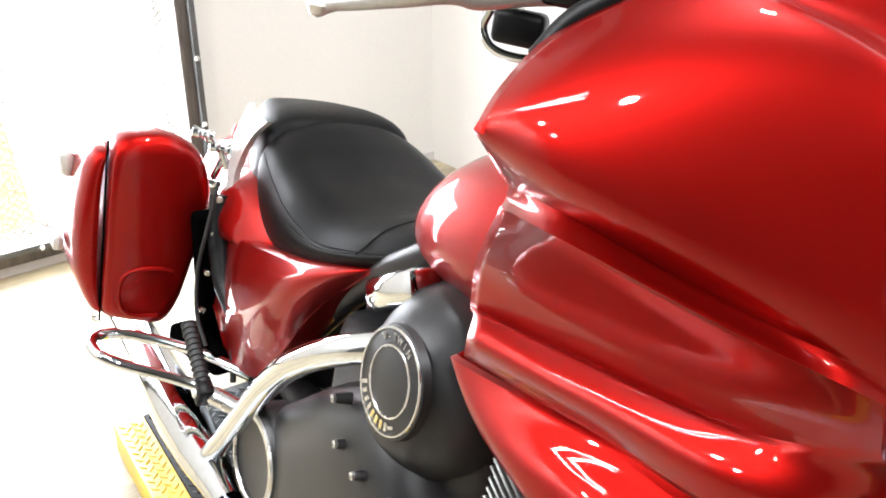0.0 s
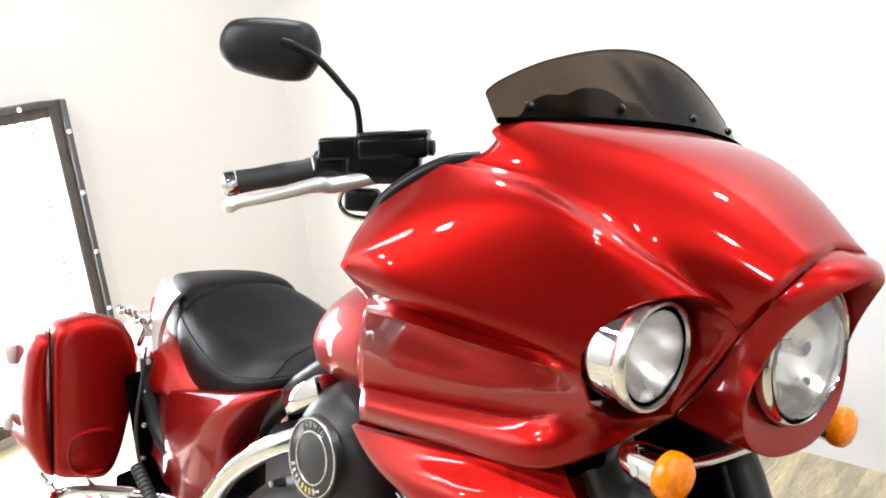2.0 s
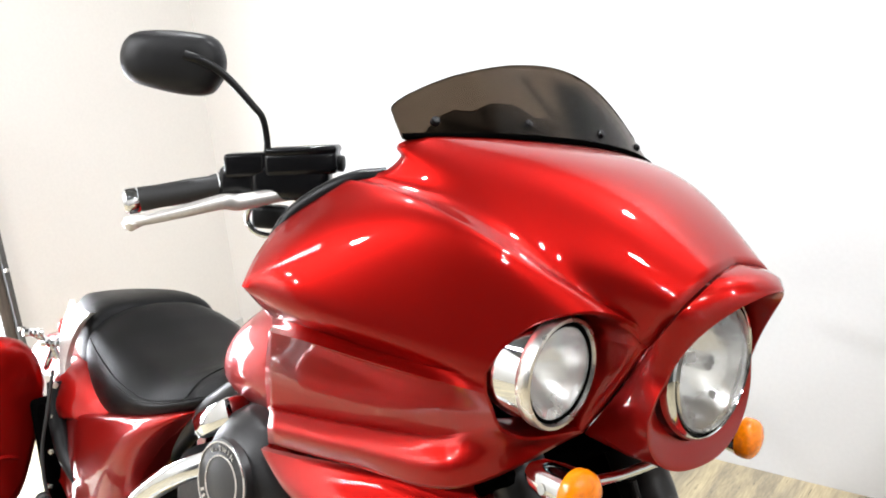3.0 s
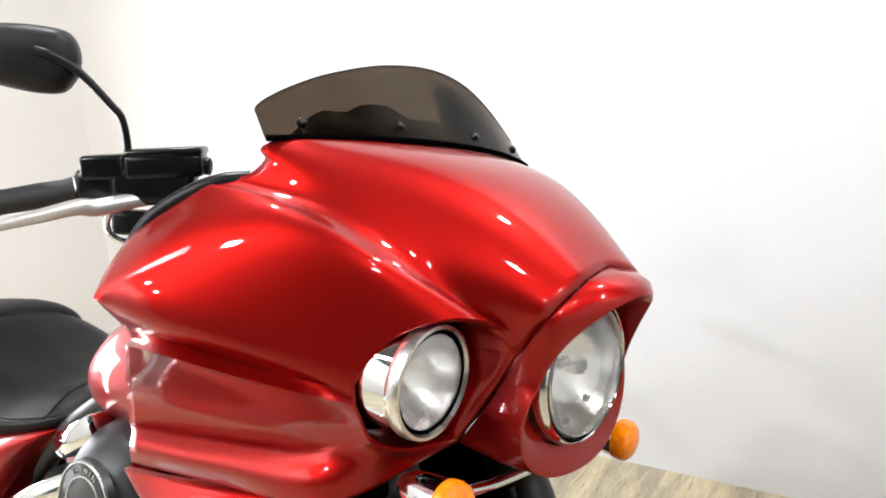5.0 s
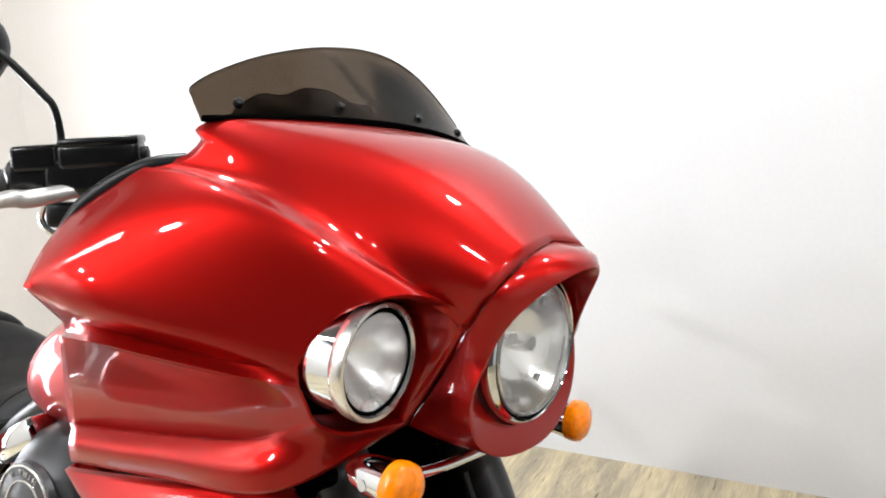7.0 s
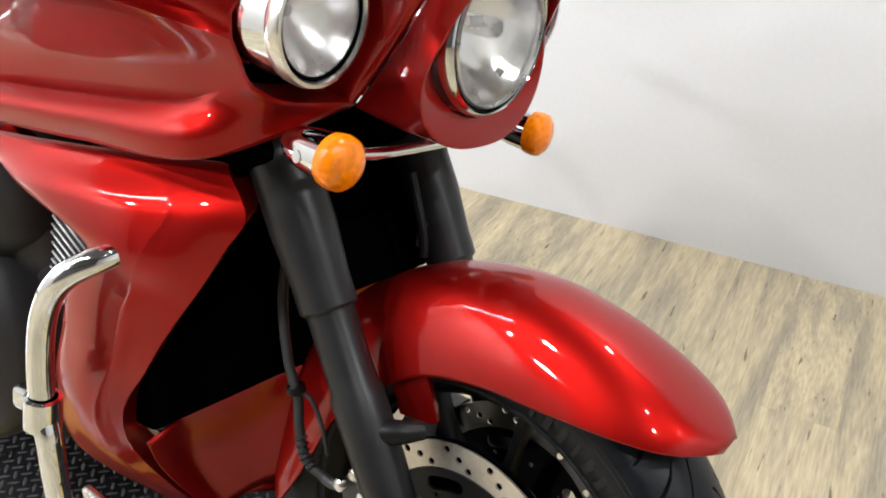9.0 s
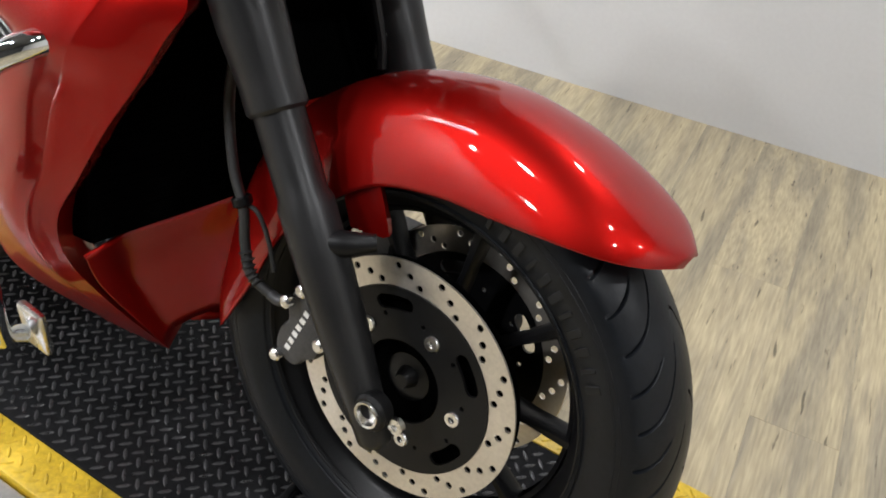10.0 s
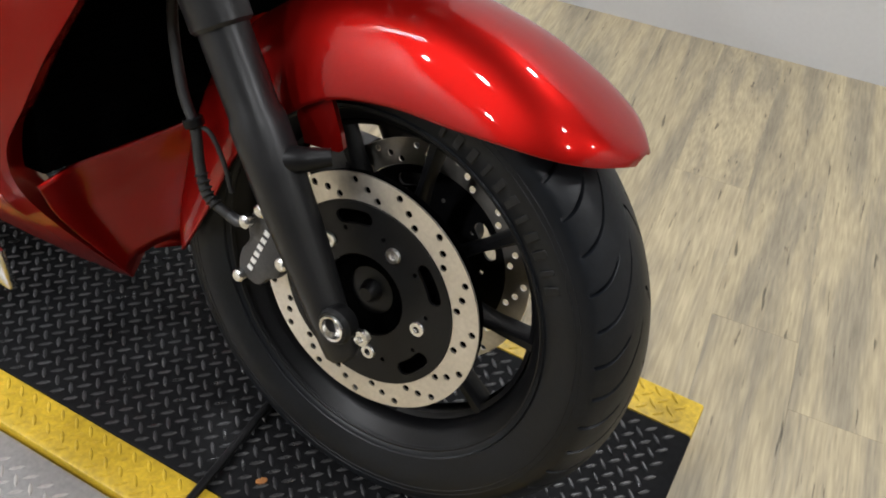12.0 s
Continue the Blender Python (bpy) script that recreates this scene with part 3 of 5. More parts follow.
# -- fork --
P_TOP, P_SEAM, P_END = Vector((-0.285, 0, 0.760)), Vector((-0.178, 0, 0.585)), Vector((0.004, 0, 0.300))
fd = (P_TOP - P_END).normalized()
LOWER = (P_SEAM - P_END).length
for side in (-1, 1):
    o = Vector((0, -0.122 if side < 0 else 0.103, 0))
    leg = part("fork_leg", lathe(B(), [(0, -0.036), (0.015, -0.035), (0.0200, -0.028), (0.0225, 0.02), (0.0275, 0.10), (0.0295, 0.16), (0.0305, LOWER - 0.10), (0.027, LOWER - 0.09), (0.027, LOWER + 0.01)], P_END + o, fd, 36), FORK_BLACK, bike, "satin black fork slider")
    part("upper_cover", lathe(B(), [(0.029, LOWER - 0.004), (0.0325, LOWER), (0.0325, LOWER + 0.03), (0.037, LOWER + 0.09), (0.037, LOWER + 0.26)], P_END + o, fd, 36), FORK_BLACK, leg, "satin black upper fork cover")
    # mount lug for the fender, axle clamp and axle end
    bm = B()
    lug = P_END + o + fd * 0.20
    tube(bm, [lug + Vector((0.0, side * 0.006, 0)), lug + Vector((0.034, -side * 0.006, 0.008)), lug + Vector((0.058, -side * 0.026, 0.014))], [0.016, 0.014, 0.0095], 18)
    part("fender_lug", bm, BLACK_SATIN, leg)
    c = AX + Vector((0.0170, side * 0.1455, 0.0100))
    part("axle_boss", lathe(B(), [(0, -0.022), (0.0200, -0.020), (0.0215, -0.004), (0.0185, 0.0), (0.0150, 0.0)], c, (0, side, 0), 32), BLACK_SATIN, leg)
    part("axle_end", lathe(B(), [(0.0155, -0.004), (0.0155, 0.003), (0.0150, 0.006), (0.0125, 0.005), (0.0118, -0.006), (0, -0.007)], c - Vector((0, side * 0.003, 0)), (0, side, 0), 32), ALU, leg, "hollow bright axle end")
    part("pinch_bolt", lathe(B(), [(0.009, 0), (0.009, 0.007), (0.004, 0.008), (0.0035, 0.004), (0, 0.004)], P_END + o + Vector((0.044, side * 0.008, 0.020)), (0, side, 0), 14), ALU, leg, "bright pinch bolt")

# caliper with two pistons' bulges, bolts and its printed mark
cal_o = Vector((-0.118, -0.068, 0.322))
bm = B()
outline = crom([(0.016, 0, 0.056), (-0.02, 0, 0.052), (-0.038, 0, 0.03), (-0.034, 0, 0.004), (-0.046, 0, -0.018), (-0.046, 0, -0.048), (-0.018, 0, -0.058), (0.0, 0, -0.04), (0.014, 0, -0.03), (0.022, 0, 0.0), (0.014, 0, 0.02)], 40)
rows = [[cal_o + Vector((p.x * s, y, p.z * s)) for p in outline] for y, s in ((0.05, 0.9), (0.05, 1.0), (-0.014, 1.0), (-0.022, 0.93), (-0.024, 0.8))]
vs = grid(bm, rows, True)
cap(bm, vs[0]), cap(bm, vs[-1])
caliper = part("brake_caliper", bm, CAST_GREY, bike, "dark grey cast front brake caliper")
for x, z in ((-0.040, -0.050), (0.022, -0.002), (-0.014, 0.054)):
    part("caliper_bolt", lathe(B(), [(0.0085, 0), (0.0085, 0.01), (0.006, 0.012), (0, 0.011)], cal_o + Vector((x, -0.020, z)), (0, -1, 0), 12), ALU, caliper, "bright caliper bolt")
for k in range(6):
    z = -0.032 + k * 0.0115
    part("mark_bar", box(B(), (0.0075, 0.001, 0.007), pose(*(cal_o + Vector((-0.026 + k * 0.0042, -0.0246, z))), 0, 20, 0)), WHITE_PRINT, caliper, "white printed bar", 0)
bm = B()
far_o = Vector((cal_o.x, -cal_o.y, cal_o.z + 0.03))
rows = [[far_o + Vector((p.x * s, -y, p.z * s * 1.25)) for p in outline] for y, s in ((0.05, 0.9), (0.05, 1.0), (-0.014, 1.0), (-0.022, 0.93))]
vs = grid(bm, rows, True)
cap(bm, vs[0]), cap(bm, vs[-1])
part("brake_caliper", bm, CAST_GREY, bike, "dark grey cast front brake caliper")
hose = part("brake_hose", tube(B(), [(-0.285, -0.085, 0.70), (-0.275, -0.09, 0.62), (-0.272, -0.095, 0.55), (-0.247, -0.104, 0.485), (-0.222, -0.108, 0.445), (-0.212, -0.110, 0.405), (-0.196, -0.112, 0.372), (-0.164, -0.106, 0.356)], 0.0062, 10, 60), RUBBER_GRIP, bike, "black rubber brake hose")
part("fitting", tube(B(), [(-0.168, -0.107, 0.358), (-0.156, -0.105, 0.355), (-0.142, -0.102, 0.360)], 0.0068, 10), CAST_GREY, hose, "grey banjo fitting")
part("banjo_bolt", lathe(B(), [(0, -0.006), (0.008, -0.005), (0.008, 0.006), (0.005, 0.008), (0, 0.008)], (-0.144, -0.103, 0.360), (0, -1, 0.1), 12), ALU, hose, "bright banjo bolt")
boot = crom([(-0.208, -0.111, 0.395), (-0.196, -0.112, 0.374), (-0.180, -0.110, 0.362)], 7)
for p, q in zip(boot, boot[1:]):
    part("boot_rib", lathe(B(), [(0.0062, -0.0018), (0.0086, 0.0), (0.0062, 0.0018)], p, q - p, 14), RUBBER_GRIP, hose)
part("hose_tie", lathe(B(), [(0.010, -0.006), (0.012, -0.004), (0.012, 0.004), (0.010, 0.006)], (-0.226, -0.107, 0.453), (0.4, 0.1, -0.9), 12), BLACK_SATIN, hose)
part("sensor_wire", tube(B(), [(-0.222, -0.106, 0.450), (-0.205, -0.102, 0.445), (-0.188, -0.098, 0.415), (-0.176, -0.096, 0.380)], 0.0028, 8), RUBBER_GRIP, hose)

# -- front fender: an arched shell over the wheel --
crest = crom([(-0.300, 0, 0.335), (-0.292, 0, 0.420), (-0.258, 0, 0.510), (-0.195, 0, 0.580), (-0.105, 0, 0.634), (0, 0, 0.656), (0.085, 0, 0.648), (0.150, 0, 0.627), (0.203, 0, 0.601), (0.240, 0, 0.577)], 56)
lower = crom([(-0.262, 0, 0.250), (-0.222, 0, 0.330), (-0.180, 0, 0.425), (-0.125, 0, 0.490), (-0.065, 0, 0.537), (0.005, 0, 0.558), (0.075, 0, 0.564), (0.140, 0, 0.570), (0.198, 0, 0.572), (0.238, 0, 0.569)], 56)
bm = B()
rows = []
for k, (c, l) in enumerate(zip(crest, lower)):
    u = k / 55
    w = 0.088 * (1 - 0.80 * max(0, (u - 0.70) / 0.30) ** 3) * (1 - 0.1 * max(0, 0.3 - u))
    d = l - c
    sec = [(0, 0), (0.2, 0.012), (0.40, 0.055), (0.54, 0.125), (0.67, 0.24), (0.79, 0.41), (0.90, 0.645), (0.97, 0.865), (1.0, 1.0)]
    half = crom([c + d * f + Vector((0, -w * y, 0)) for y, f in sec], 25)
    rows.append([Vector((p.x, -p.y, p.z)) for p in half[::-1]][:-1] + half)
grid(bm, rows)
fender = part("front_fender", bm, RED, bike, "glossy candy red front fender", 60, 0.004)
for side in (-1, 1):
    bm = B()
    rows = [[Vector((x, side * y, z)) for x, z in ((-0.112 + dx, 0.54), (-0.107 + dx, 0.50), (-0.094 + dx, 0.474), (-0.050 + dx, 0.482), (-0.044 + dx, 0.487), (-0.049 + dx, 0.502), (-0.068 + dx, 0.54))] for y, dx in ((0.072, 0), (0.080, 0.002))]
    vs = grid(bm, rows, True)
    cap(bm, vs[0]), cap(bm, vs[-1])
    part("mount_tab", bm, RED, fender, "red fender mount tab")

# -- fairing --
RAILS = {  # from the rear edge to the front, on the right side
    "centre": [(-0.300, 0, 1.130), (-0.225, 0, 1.112), (-0.145, 0, 1.072), (-0.078, 0, 1.016)],
    "hood": [(-0.325, -0.105, 1.129), (-0.250, -0.106, 1.112), (-0.160, -0.096, 1.068), (-0.071, -0.055, 1.007)],
    "hood_side": [(-0.383, -0.228, 1.123), (-0.298, -0.190, 1.092), (-0.190, -0.148, 1.037), (-0.080, -0.098, 0.977)],
    "flare": [(-0.382, -0.236, 1.106), (-0.300, -0.208, 1.072), (-0.198, -0.166, 1.023), (-0.097, -0.102, 0.951)],
    "valley": [(-0.395, -0.245, 1.092), (-0.300, -0.222, 1.060), (-0.202, -0.180, 1.012), (-0.116, -0.1020, 0.924)],
    "lip": [(-0.416, -0.255, 1.084), (-0.310, -0.238, 1.062), (-0.213, -0.201, 1.018), (-0.121, -0.113, 0.947)],
    "brow": [(-0.427, -0.268, 1.078), (-0.320, -0.254, 1.064), (-0.224, -0.223, 1.022), (-0.132, -0.143, 0.962)],
    "crest": [(-0.438, -0.280, 1.073), (-0.330, -0.270, 1.066), (-0.235, -0.245, 1.027), (-0.150, -0.182, 0.966)],
    "shoulder": [(-0.488, -0.323, 1.024), (-0.390, -0.318, 1.034), (-0.285, -0.284, 0.994), (-0.185, -0.217, 0.948)],
    "flank": [(-0.490, -0.358, 0.985), (-0.402, -0.350, 0.986), (-0.300, -0.306, 0.945), (-0.210, -0.238, 0.912)],
    "fin_edge": [(-0.476, -0.385, 0.953), (-0.408, -0.366, 0.940), (-0.318, -0.316, 0.917), (-0.220, -0.2445, 0.892)],
    "fin_under": [(-0.497, -0.330, 0.904), (-0.420, -0.339, 0.913), (-0.324, -0.2995, 0.8985), (-0.220, -0.2435, 0.884)],
    "second_top": [(-0.508, -0.322, 0.891), (-0.409, -0.345, 0.908), (-0.315, -0.3065, 0.8955), (-0.221, -0.242, 0.878)],
    "second_brow": [(-0.494, -0.336, 0.889), (-0.387, -0.3540, 0.9035), (-0.298, -0.318, 0.893), (-0.221, -0.241, 0.869)],
    "second_low": [(-0.600, -0.272, 0.799), (-0.463, -0.262, 0.817), (-0.330, -0.252, 0.833), (-0.221, -0.229, 0.848)],
    "groove": [(-0.618, -0.256, 0.743), (-0.497, -0.238, 0.757), (-0.315, -0.222, 0.789), (-0.223, -0.220, 0.833)],
    "third_top": [(-0.598, -0.264, 0.744), (-0.478, -0.247, 0.758), (-0.301, -0.228, 0.787), (-0.220, -0.208, 0.819)],
    "third_mid": [(-0.583, -0.277, 0.728), (-0.444, -0.259, 0.743), (-0.275, -0.234, 0.768), (-0.212, -0.170, 0.804)],
    "bottom": [(-0.597, -0.266, 0.699), (-0.438, -0.244, 0.715), (-0.265, -0.226, 0.743), (-0.202, -0.088, 0.798)],
}
NS = 28
cols = {k: crom(v, NS) for k, v in RAILS.items()}
groups = [["centre", "hood", "hood_side", "flare", "valley", "lip", "brow", "crest", "shoulder", "flank", "fin_edge"], ["fin_edge", "fin_under"], ["fin_under", "second_top", "second_brow"], ["second_brow", "second_low", "groove"], ["groove", "third_top", "third_mid", "bottom"]]
bm = B()
rows = []
for s in range(NS):
    row = []
    for g in groups:
        pts = crom([cols[n][s] for n in g], 6 * (len(g) - 1) + 1) if len(g) > 2 else [cols[g[0]][s].lerp(cols[g[1]][s], f / 6) for f in range(7)]
        row += pts if not row else pts[1:]
    rows.append(row)


def faired(rows, lo, hi, pull, mirrored):
    """Relaxes columns lo to hi of a panel like a bent sheet, its edges held."""
    m, n = len(rows), hi - lo + 1
    a = np.array([[tuple(rows[i][lo + j]) for j in range(n)] for i in range(m)])
    start, free = a.copy(), np.zeros((m, n, 3))
    free[1:-1, (0 if mirrored else 1):-1] = 1
    if mirrored:
        free[:, 0, 1] = 0
    hold = np.zeros((1, n, 1))
    hold[0, ::6] = pull ** 2
    flip = np.array((1, -1, 1))

    def bend(p):
        q = hold * p
        d = p[:-2] - 2 * p[1:-1] + p[2:]
        q[:-2] += d
        q[1:-1] -= 2 * d
        q[2:] += d
        d = p[:, :-2] - 2 * p[:, 1:-1] + p[:, 2:]
        q[:, :-2] += d
        q[:, 1:-1] -= 2 * d
        q[:, 2:] += d
        if mirrored:                                       # the other half bends with it
            d = p[:, 1:2] * flip - 2 * p[:, :1] + p[:, 1:2]
            q[:, :1] -= 2 * d
            q[:, 1:2] += d + d * flip
        return q * free

    res = (hold * start) * free - bend(start)
    x, p, rs = start, res, (res * res).sum()
    for _ in range(900):
        ap = bend(p)
        alpha = rs / max(1e-30, (p * ap).sum())
        x, res = x + alpha * p, res - alpha * ap
        new_rs = (res * res).sum()
        if new_rs < 1e-16:
            break
        p, rs = res + (new_rs / rs) * p, new_rs
    for i in range(m):
        for j in range(n):
            rows[i][lo + j] = Vector(x[i, j])


faired(rows, 0, 66, 0.30, True)
grid(bm, rows)
# the eye round the passing lamp, rolled in to a deep bowl
LAMP = Vector((-0.168, -0.178, 0.893))
edge = rows[-1][24:]
seam = crom([(-0.202, -0.088, 0.798), (-0.173, -0.090, 0.840), (-0.147, -0.094, 0.878), (-0.116, -0.1020, 0.924)], 14)[1:-1]
loop = [Vector(p) for p in edge] + seam
rings = [loop]
for f, back in ((0.955, 0.0015), (0.925, 0.007), (0.905, 0.022), (0.885, 0.062), (0.72, 0.095)):
    rings.append([LAMP + (p - LAMP) * f + Vector((-back, 0, 0)) for p in loop])
grid(bm, rings, True)
bmesh.ops.remove_doubles(bm, verts=bm.verts, dist=3e-4)
mirror(bm)
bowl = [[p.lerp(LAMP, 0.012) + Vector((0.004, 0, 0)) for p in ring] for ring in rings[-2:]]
for v in bm.verts:                                        # the rear of the hood sits askew under the screen
    if v.co.z > 1.0 and abs(v.co.y) < 0.25:
        w = max(0.0, min(1.0, (-0.19 - v.co.x) / 0.12)) * min(1.0, (0.25 - abs(v.co.y)) / 0.05)
        v.co.z += w * w * (3 - 2 * w) * (-0.002 - 0.06 * v.co.y)
fairing = part("fairing", bm, RED, bike, "glossy candy red fairing with finned flanks", 32, 0.004)
for side in (-1, 1):                                      # the floor of each bowl is near-black, the socket's shade put into its colour
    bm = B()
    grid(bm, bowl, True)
    part("lamp_surround", bm if side < 0 else flipped(bm), BLACK_DARK, fairing, "bowl floor blackened as the shade round the passing lamp")

# nose piece round the headlight
HL = Vector((-0.100, 0, 0.892))
SEAM = crom([(-0.078, 0, 1.016), (-0.071, -0.055, 1.007), (-0.080, -0.098, 0.977), (-0.094, -0.106, 0.954), (-0.120, -0.101, 0.918), (-0.147, -0.094, 0.878), (-0.173, -0.090, 0.840), (-0.202, -0.088, 0.798)], 40)
under = crom([(-0.202, -0.088, 0.798), (-0.180, -0.045, 0.790), (-0.172, 0, 0.788), (-0.180, 0.045, 0.790), (-0.202, 0.088, 0.798)], 21)
around = SEAM + under[1:-1] + [Vector((p.x, -p.y, p.z)) for p in SEAM[:0:-1]]
bm = B()
rings = [[] for _ in range(8)]
for s0 in around:
    a = math.atan2(s0.y, s0.z - HL.z)
    sy, cz = math.sin(a), math.cos(a)
    up = (1 + cz) / 2
    full = max(0.0, -cz * sy * sy * 2.6)                 # the chin is squarer than the brow
    f0 = Vector((-0.094 + 0.065 * up ** 2.6 - 0.012 * sy * sy, 0.094 * sy * (1 + 0.32 * full), HL.z - 0.003 + (0.106 if cz > 0 else 0.116 + 0.020 * full) * cz))
    n = Vector((0, sy, cz))
    d = (f0 - s0).normalized()
    rings[0].append(s0 + d * 0.0022 - n * 0.012)
    rings[1].append(s0 + d * 0.0022 - n * 0.0012)
    rings[2].append(s0 + d * 0.0040)
    rings[3].append(s0.lerp(f0, 0.6) + n * 0.004 + Vector((0.004, 0, 0)))
    rings[4].append(f0)
    rings[5].append(f0 + Vector((0.0005, 0, 0)) - n * 0.004)
    rings[6].append(Vector((min(f0.x - 0.012, -0.096), 0.0905 * sy, HL.z + 0.0905 * cz)))
    rings[7].append(Vector((-0.150, 0.0895 * sy, HL.z + 0.0895 * cz)))
grid(bm, rings, True)
nose = part("nose_cowl", bm, RED, fairing, "candy red headlight surround with a peaked brow", 50, 0.003)

# headlight and passing lamps
head = part("headlight", lathe(B(), [(0.004, -0.045), (0.03, -0.040), (0.058, -0.022), (0.078, 0.0), (0.082, 0.004)], HL, (1, 0, 0), 56), REFLECTOR, bike, "round headlight with a bright reflector", 25)
part("ring", lathe(B(), [(0.080, -0.03), (0.0855, -0.012), (0.0878, 0.0), (0.0862, 0.007), (0.0825, 0.010), (0.080, 0.006), (0.0795, 0.0)], HL, (1, 0, 0), 64), CHROME, head, "chrome headlight ring")
part("gasket", lathe(B(), [(0.0775, 0.0065), (0.0787, 0.0085), (0.0800, 0.0065)], HL, (1, 0, 0), 64), BLACK_DARK, head, "dark rubber gasket")
part("inner_ring", lathe(B(), [(0.0735, 0.006), (0.0755, 0.0110), (0.0775, 0.006)], HL, (1, 0, 0), 64), ALU, head)
part("bulb_shield", lathe(B(), [(0, 0.004), (0.009, 0.003), (0.011, -0.002), (0.011, -0.035)], HL + Vector((0, 0, 0.004)), (1, 0, 0), 24), ALU, head, "silver bulb shield")
part("shield_arm", box(B(), (0.006, 0.04, 0.012), pose(*(HL + Vector((-0.012, -0.030, 0.010)))), 0.002), ALU, head, "flat silver shield arm")
for ay, az in ((-0.055, 0.038), (0.050, 0.042), (-0.048, -0.046), (0.046, -0.048), (0.0, -0.066)):
    part("facet_stud", lathe(B(), [(0, 0.003), (0.005, 0.002), (0.006, -0.004)], HL + Vector((-0.014, ay, az)), (1, 0, 0), 12), CAST_GREY, head, "small dark reflector notch")
part("lens", lathe(B(), [(0.080, 0.006), (0.062, 0.015), (0.040, 0.021), (0.016, 0.024), (0, 0.0245)], HL, (1, 0, 0), 56), HEAD_LENS, head, "clear domed lens").visible_shadow = False
for side in (-1, 1):
    c = Vector((LAMP.x - 0.008, -side * LAMP.y, LAMP.z + 0.001))
    ax = (1, -side * 0.05, -0.03)
    lamp = part("passing_lamp", lathe(B(), [(0, -0.10), (0.036, -0.096), (0.055, -0.070), (0.0605, -0.034), (0.0600, -0.004)], c, ax, 48), CHROME, bike, "round chrome passing lamp")
    part("ring", lathe(B(), [(0.0585, -0.010), (0.0624, -0.006), (0.0632, 0.003), (0.0614, 0.0095), (0.0578, 0.0100), (0.0560, 0.006), (0.0550, 0.0)], c, ax, 48), ALU, lamp, "chrome lamp ring")
    part("gasket", lathe(B(), [(0.0512, 0.0048), (0.0545, 0.0060), (0.0562, 0.0048), (0.0562, 0.001)], c, ax, 48), BLACK_DARK, lamp, "black rubber gasket")
    part("reflector", lathe(B(), [(0.006, -0.038), (0.026, -0.029), (0.045, -0.010), (0.0535, 0.001)], c, ax, 48), ALU, lamp, "satin reflector")
    part("lens", lathe(B(), [(0.0535, 0.003), (0.043, 0.008), (0.022, 0.012), (0, 0.013)], c, ax, 40), LAMP_LENS, lamp, "clear lamp lens").visible_shadow = False

# windscreen, a raked shell whose foot follows the hood
def foot(y):
    return Vector((-0.314 - 1.06 * y * y + 0.06 * y, y, 1.134 - 0.30 * y * y - 0.065 * y))


bm = B()
rows = []
NW = 49
OUTLINE = crom([(-0.233, 0.022, 0), (-0.222, 0.039, 0), (-0.15, 0.066, 0), (-0.07, 0.084, 0), (0, 0.095, 0), (0.07, 0.101, 0), (0.13, 0.097, 0), (0.18, 0.078, 0), (0.222, 0.032, 0)], NW)
for j in range(-1, 15):
    f = j / 14
    row = []
    for k in range(NW):
        y, high = OUTLINE[k].x, OUTLINE[k].y
        rake = 1.08 - 0.40 * max(0.0, min(1.0, y / 0.2))
        row.append(foot(y) + Vector((-rake * high * f, -1.3 * y * high * f, high * f)))
    rows.append(row)
grid(bm, rows)
screen = part("windscreen", bm, SMOKE, bike, "short smoked acrylic windscreen", 60, 0.004)
screen.visible_shadow = False
part("base_strip", tube(B(), [foot(-0.233 + 0.456 * k / 16) + Vector((0.002, 0, -0.001)) for k in range(17)], 0.0036, 8), BLACK_DARK, screen, "black rubber base strip")
part("top_edge", tube(B(), rows[-1][::4], 0.0011, 8), SMOKE, screen, "polished rounded edge")
for y in (-0.191, -0.07, 0.07, 0.190):
    c = foot(y) + Vector((-0.0145 + 0.004 * (y > 0.1), -0.02 * y, 0.0155))
    n = Vector((1, 1.6 * y, 1.0))
    part("screw", lathe(B(), [(0, 0.005), (0.003, 0.0047), (0.0048, 0.0034), (0.0056, 0.0), (0.0056, -0.004)], c, n, 16), BLACK_GLOSS, screen, "black domed screw")

# dash top with the hump of the gauge cover, seen through the screen
bm = B()
rows = []
for k in range(41):
    y = -0.200 + 0.38 * k / 40
    a = foot(y) + Vector((-0.012, 0, -0.012))
    hump = 0.014 * math.exp(-((y + 0.005) / 0.045) ** 4)
    b = a.lerp(Vector((-0.440, y, 1.167 + hump)), 1 - 0.72 * max(0.0, min(1.0, (abs(y) - 0.09) / 0.11)))
    b.z = a.z + (1.163 - 0.03 * y + hump - a.z) * (1 - max(0.0, min(1.0, (abs(y) - 0.10) / 0.09)) ** 2)
    rows.append([a, a.lerp(b, 0.5) + Vector((0, 0, 0.002)), b, b + Vector((-0.012, 0, -0.004)), b + Vector((-0.014, 0, -0.03)), Vector((b.x + 0.03, y, 1.12))])
grid(bm, rows)
part("dash_top", bm, BLACK_SATIN, fairing, "black dash top with gauge hump", 50, 0.003)

# inner dash panel and its rubber lip behind the shell
for side in (-1, 1):
    bm = B()
    lip = [Vector((-0.405, -0.236, 1.084)), Vector((-0.430, -0.262, 1.078)), Vector((-0.456, -0.286, 1.061)), Vector((-0.486, -0.310, 1.032)), Vector((-0.500, -0.325, 1.000))]
    tube(bm, lip, 0.0105, 12)
    part("dash_lip", bm if side < 0 else flipped(bm), BLACK_SATIN, fairing, "black rubber lip of the dash")
# closes the shell; its near-black colour carries the shade inside the fairing
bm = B()
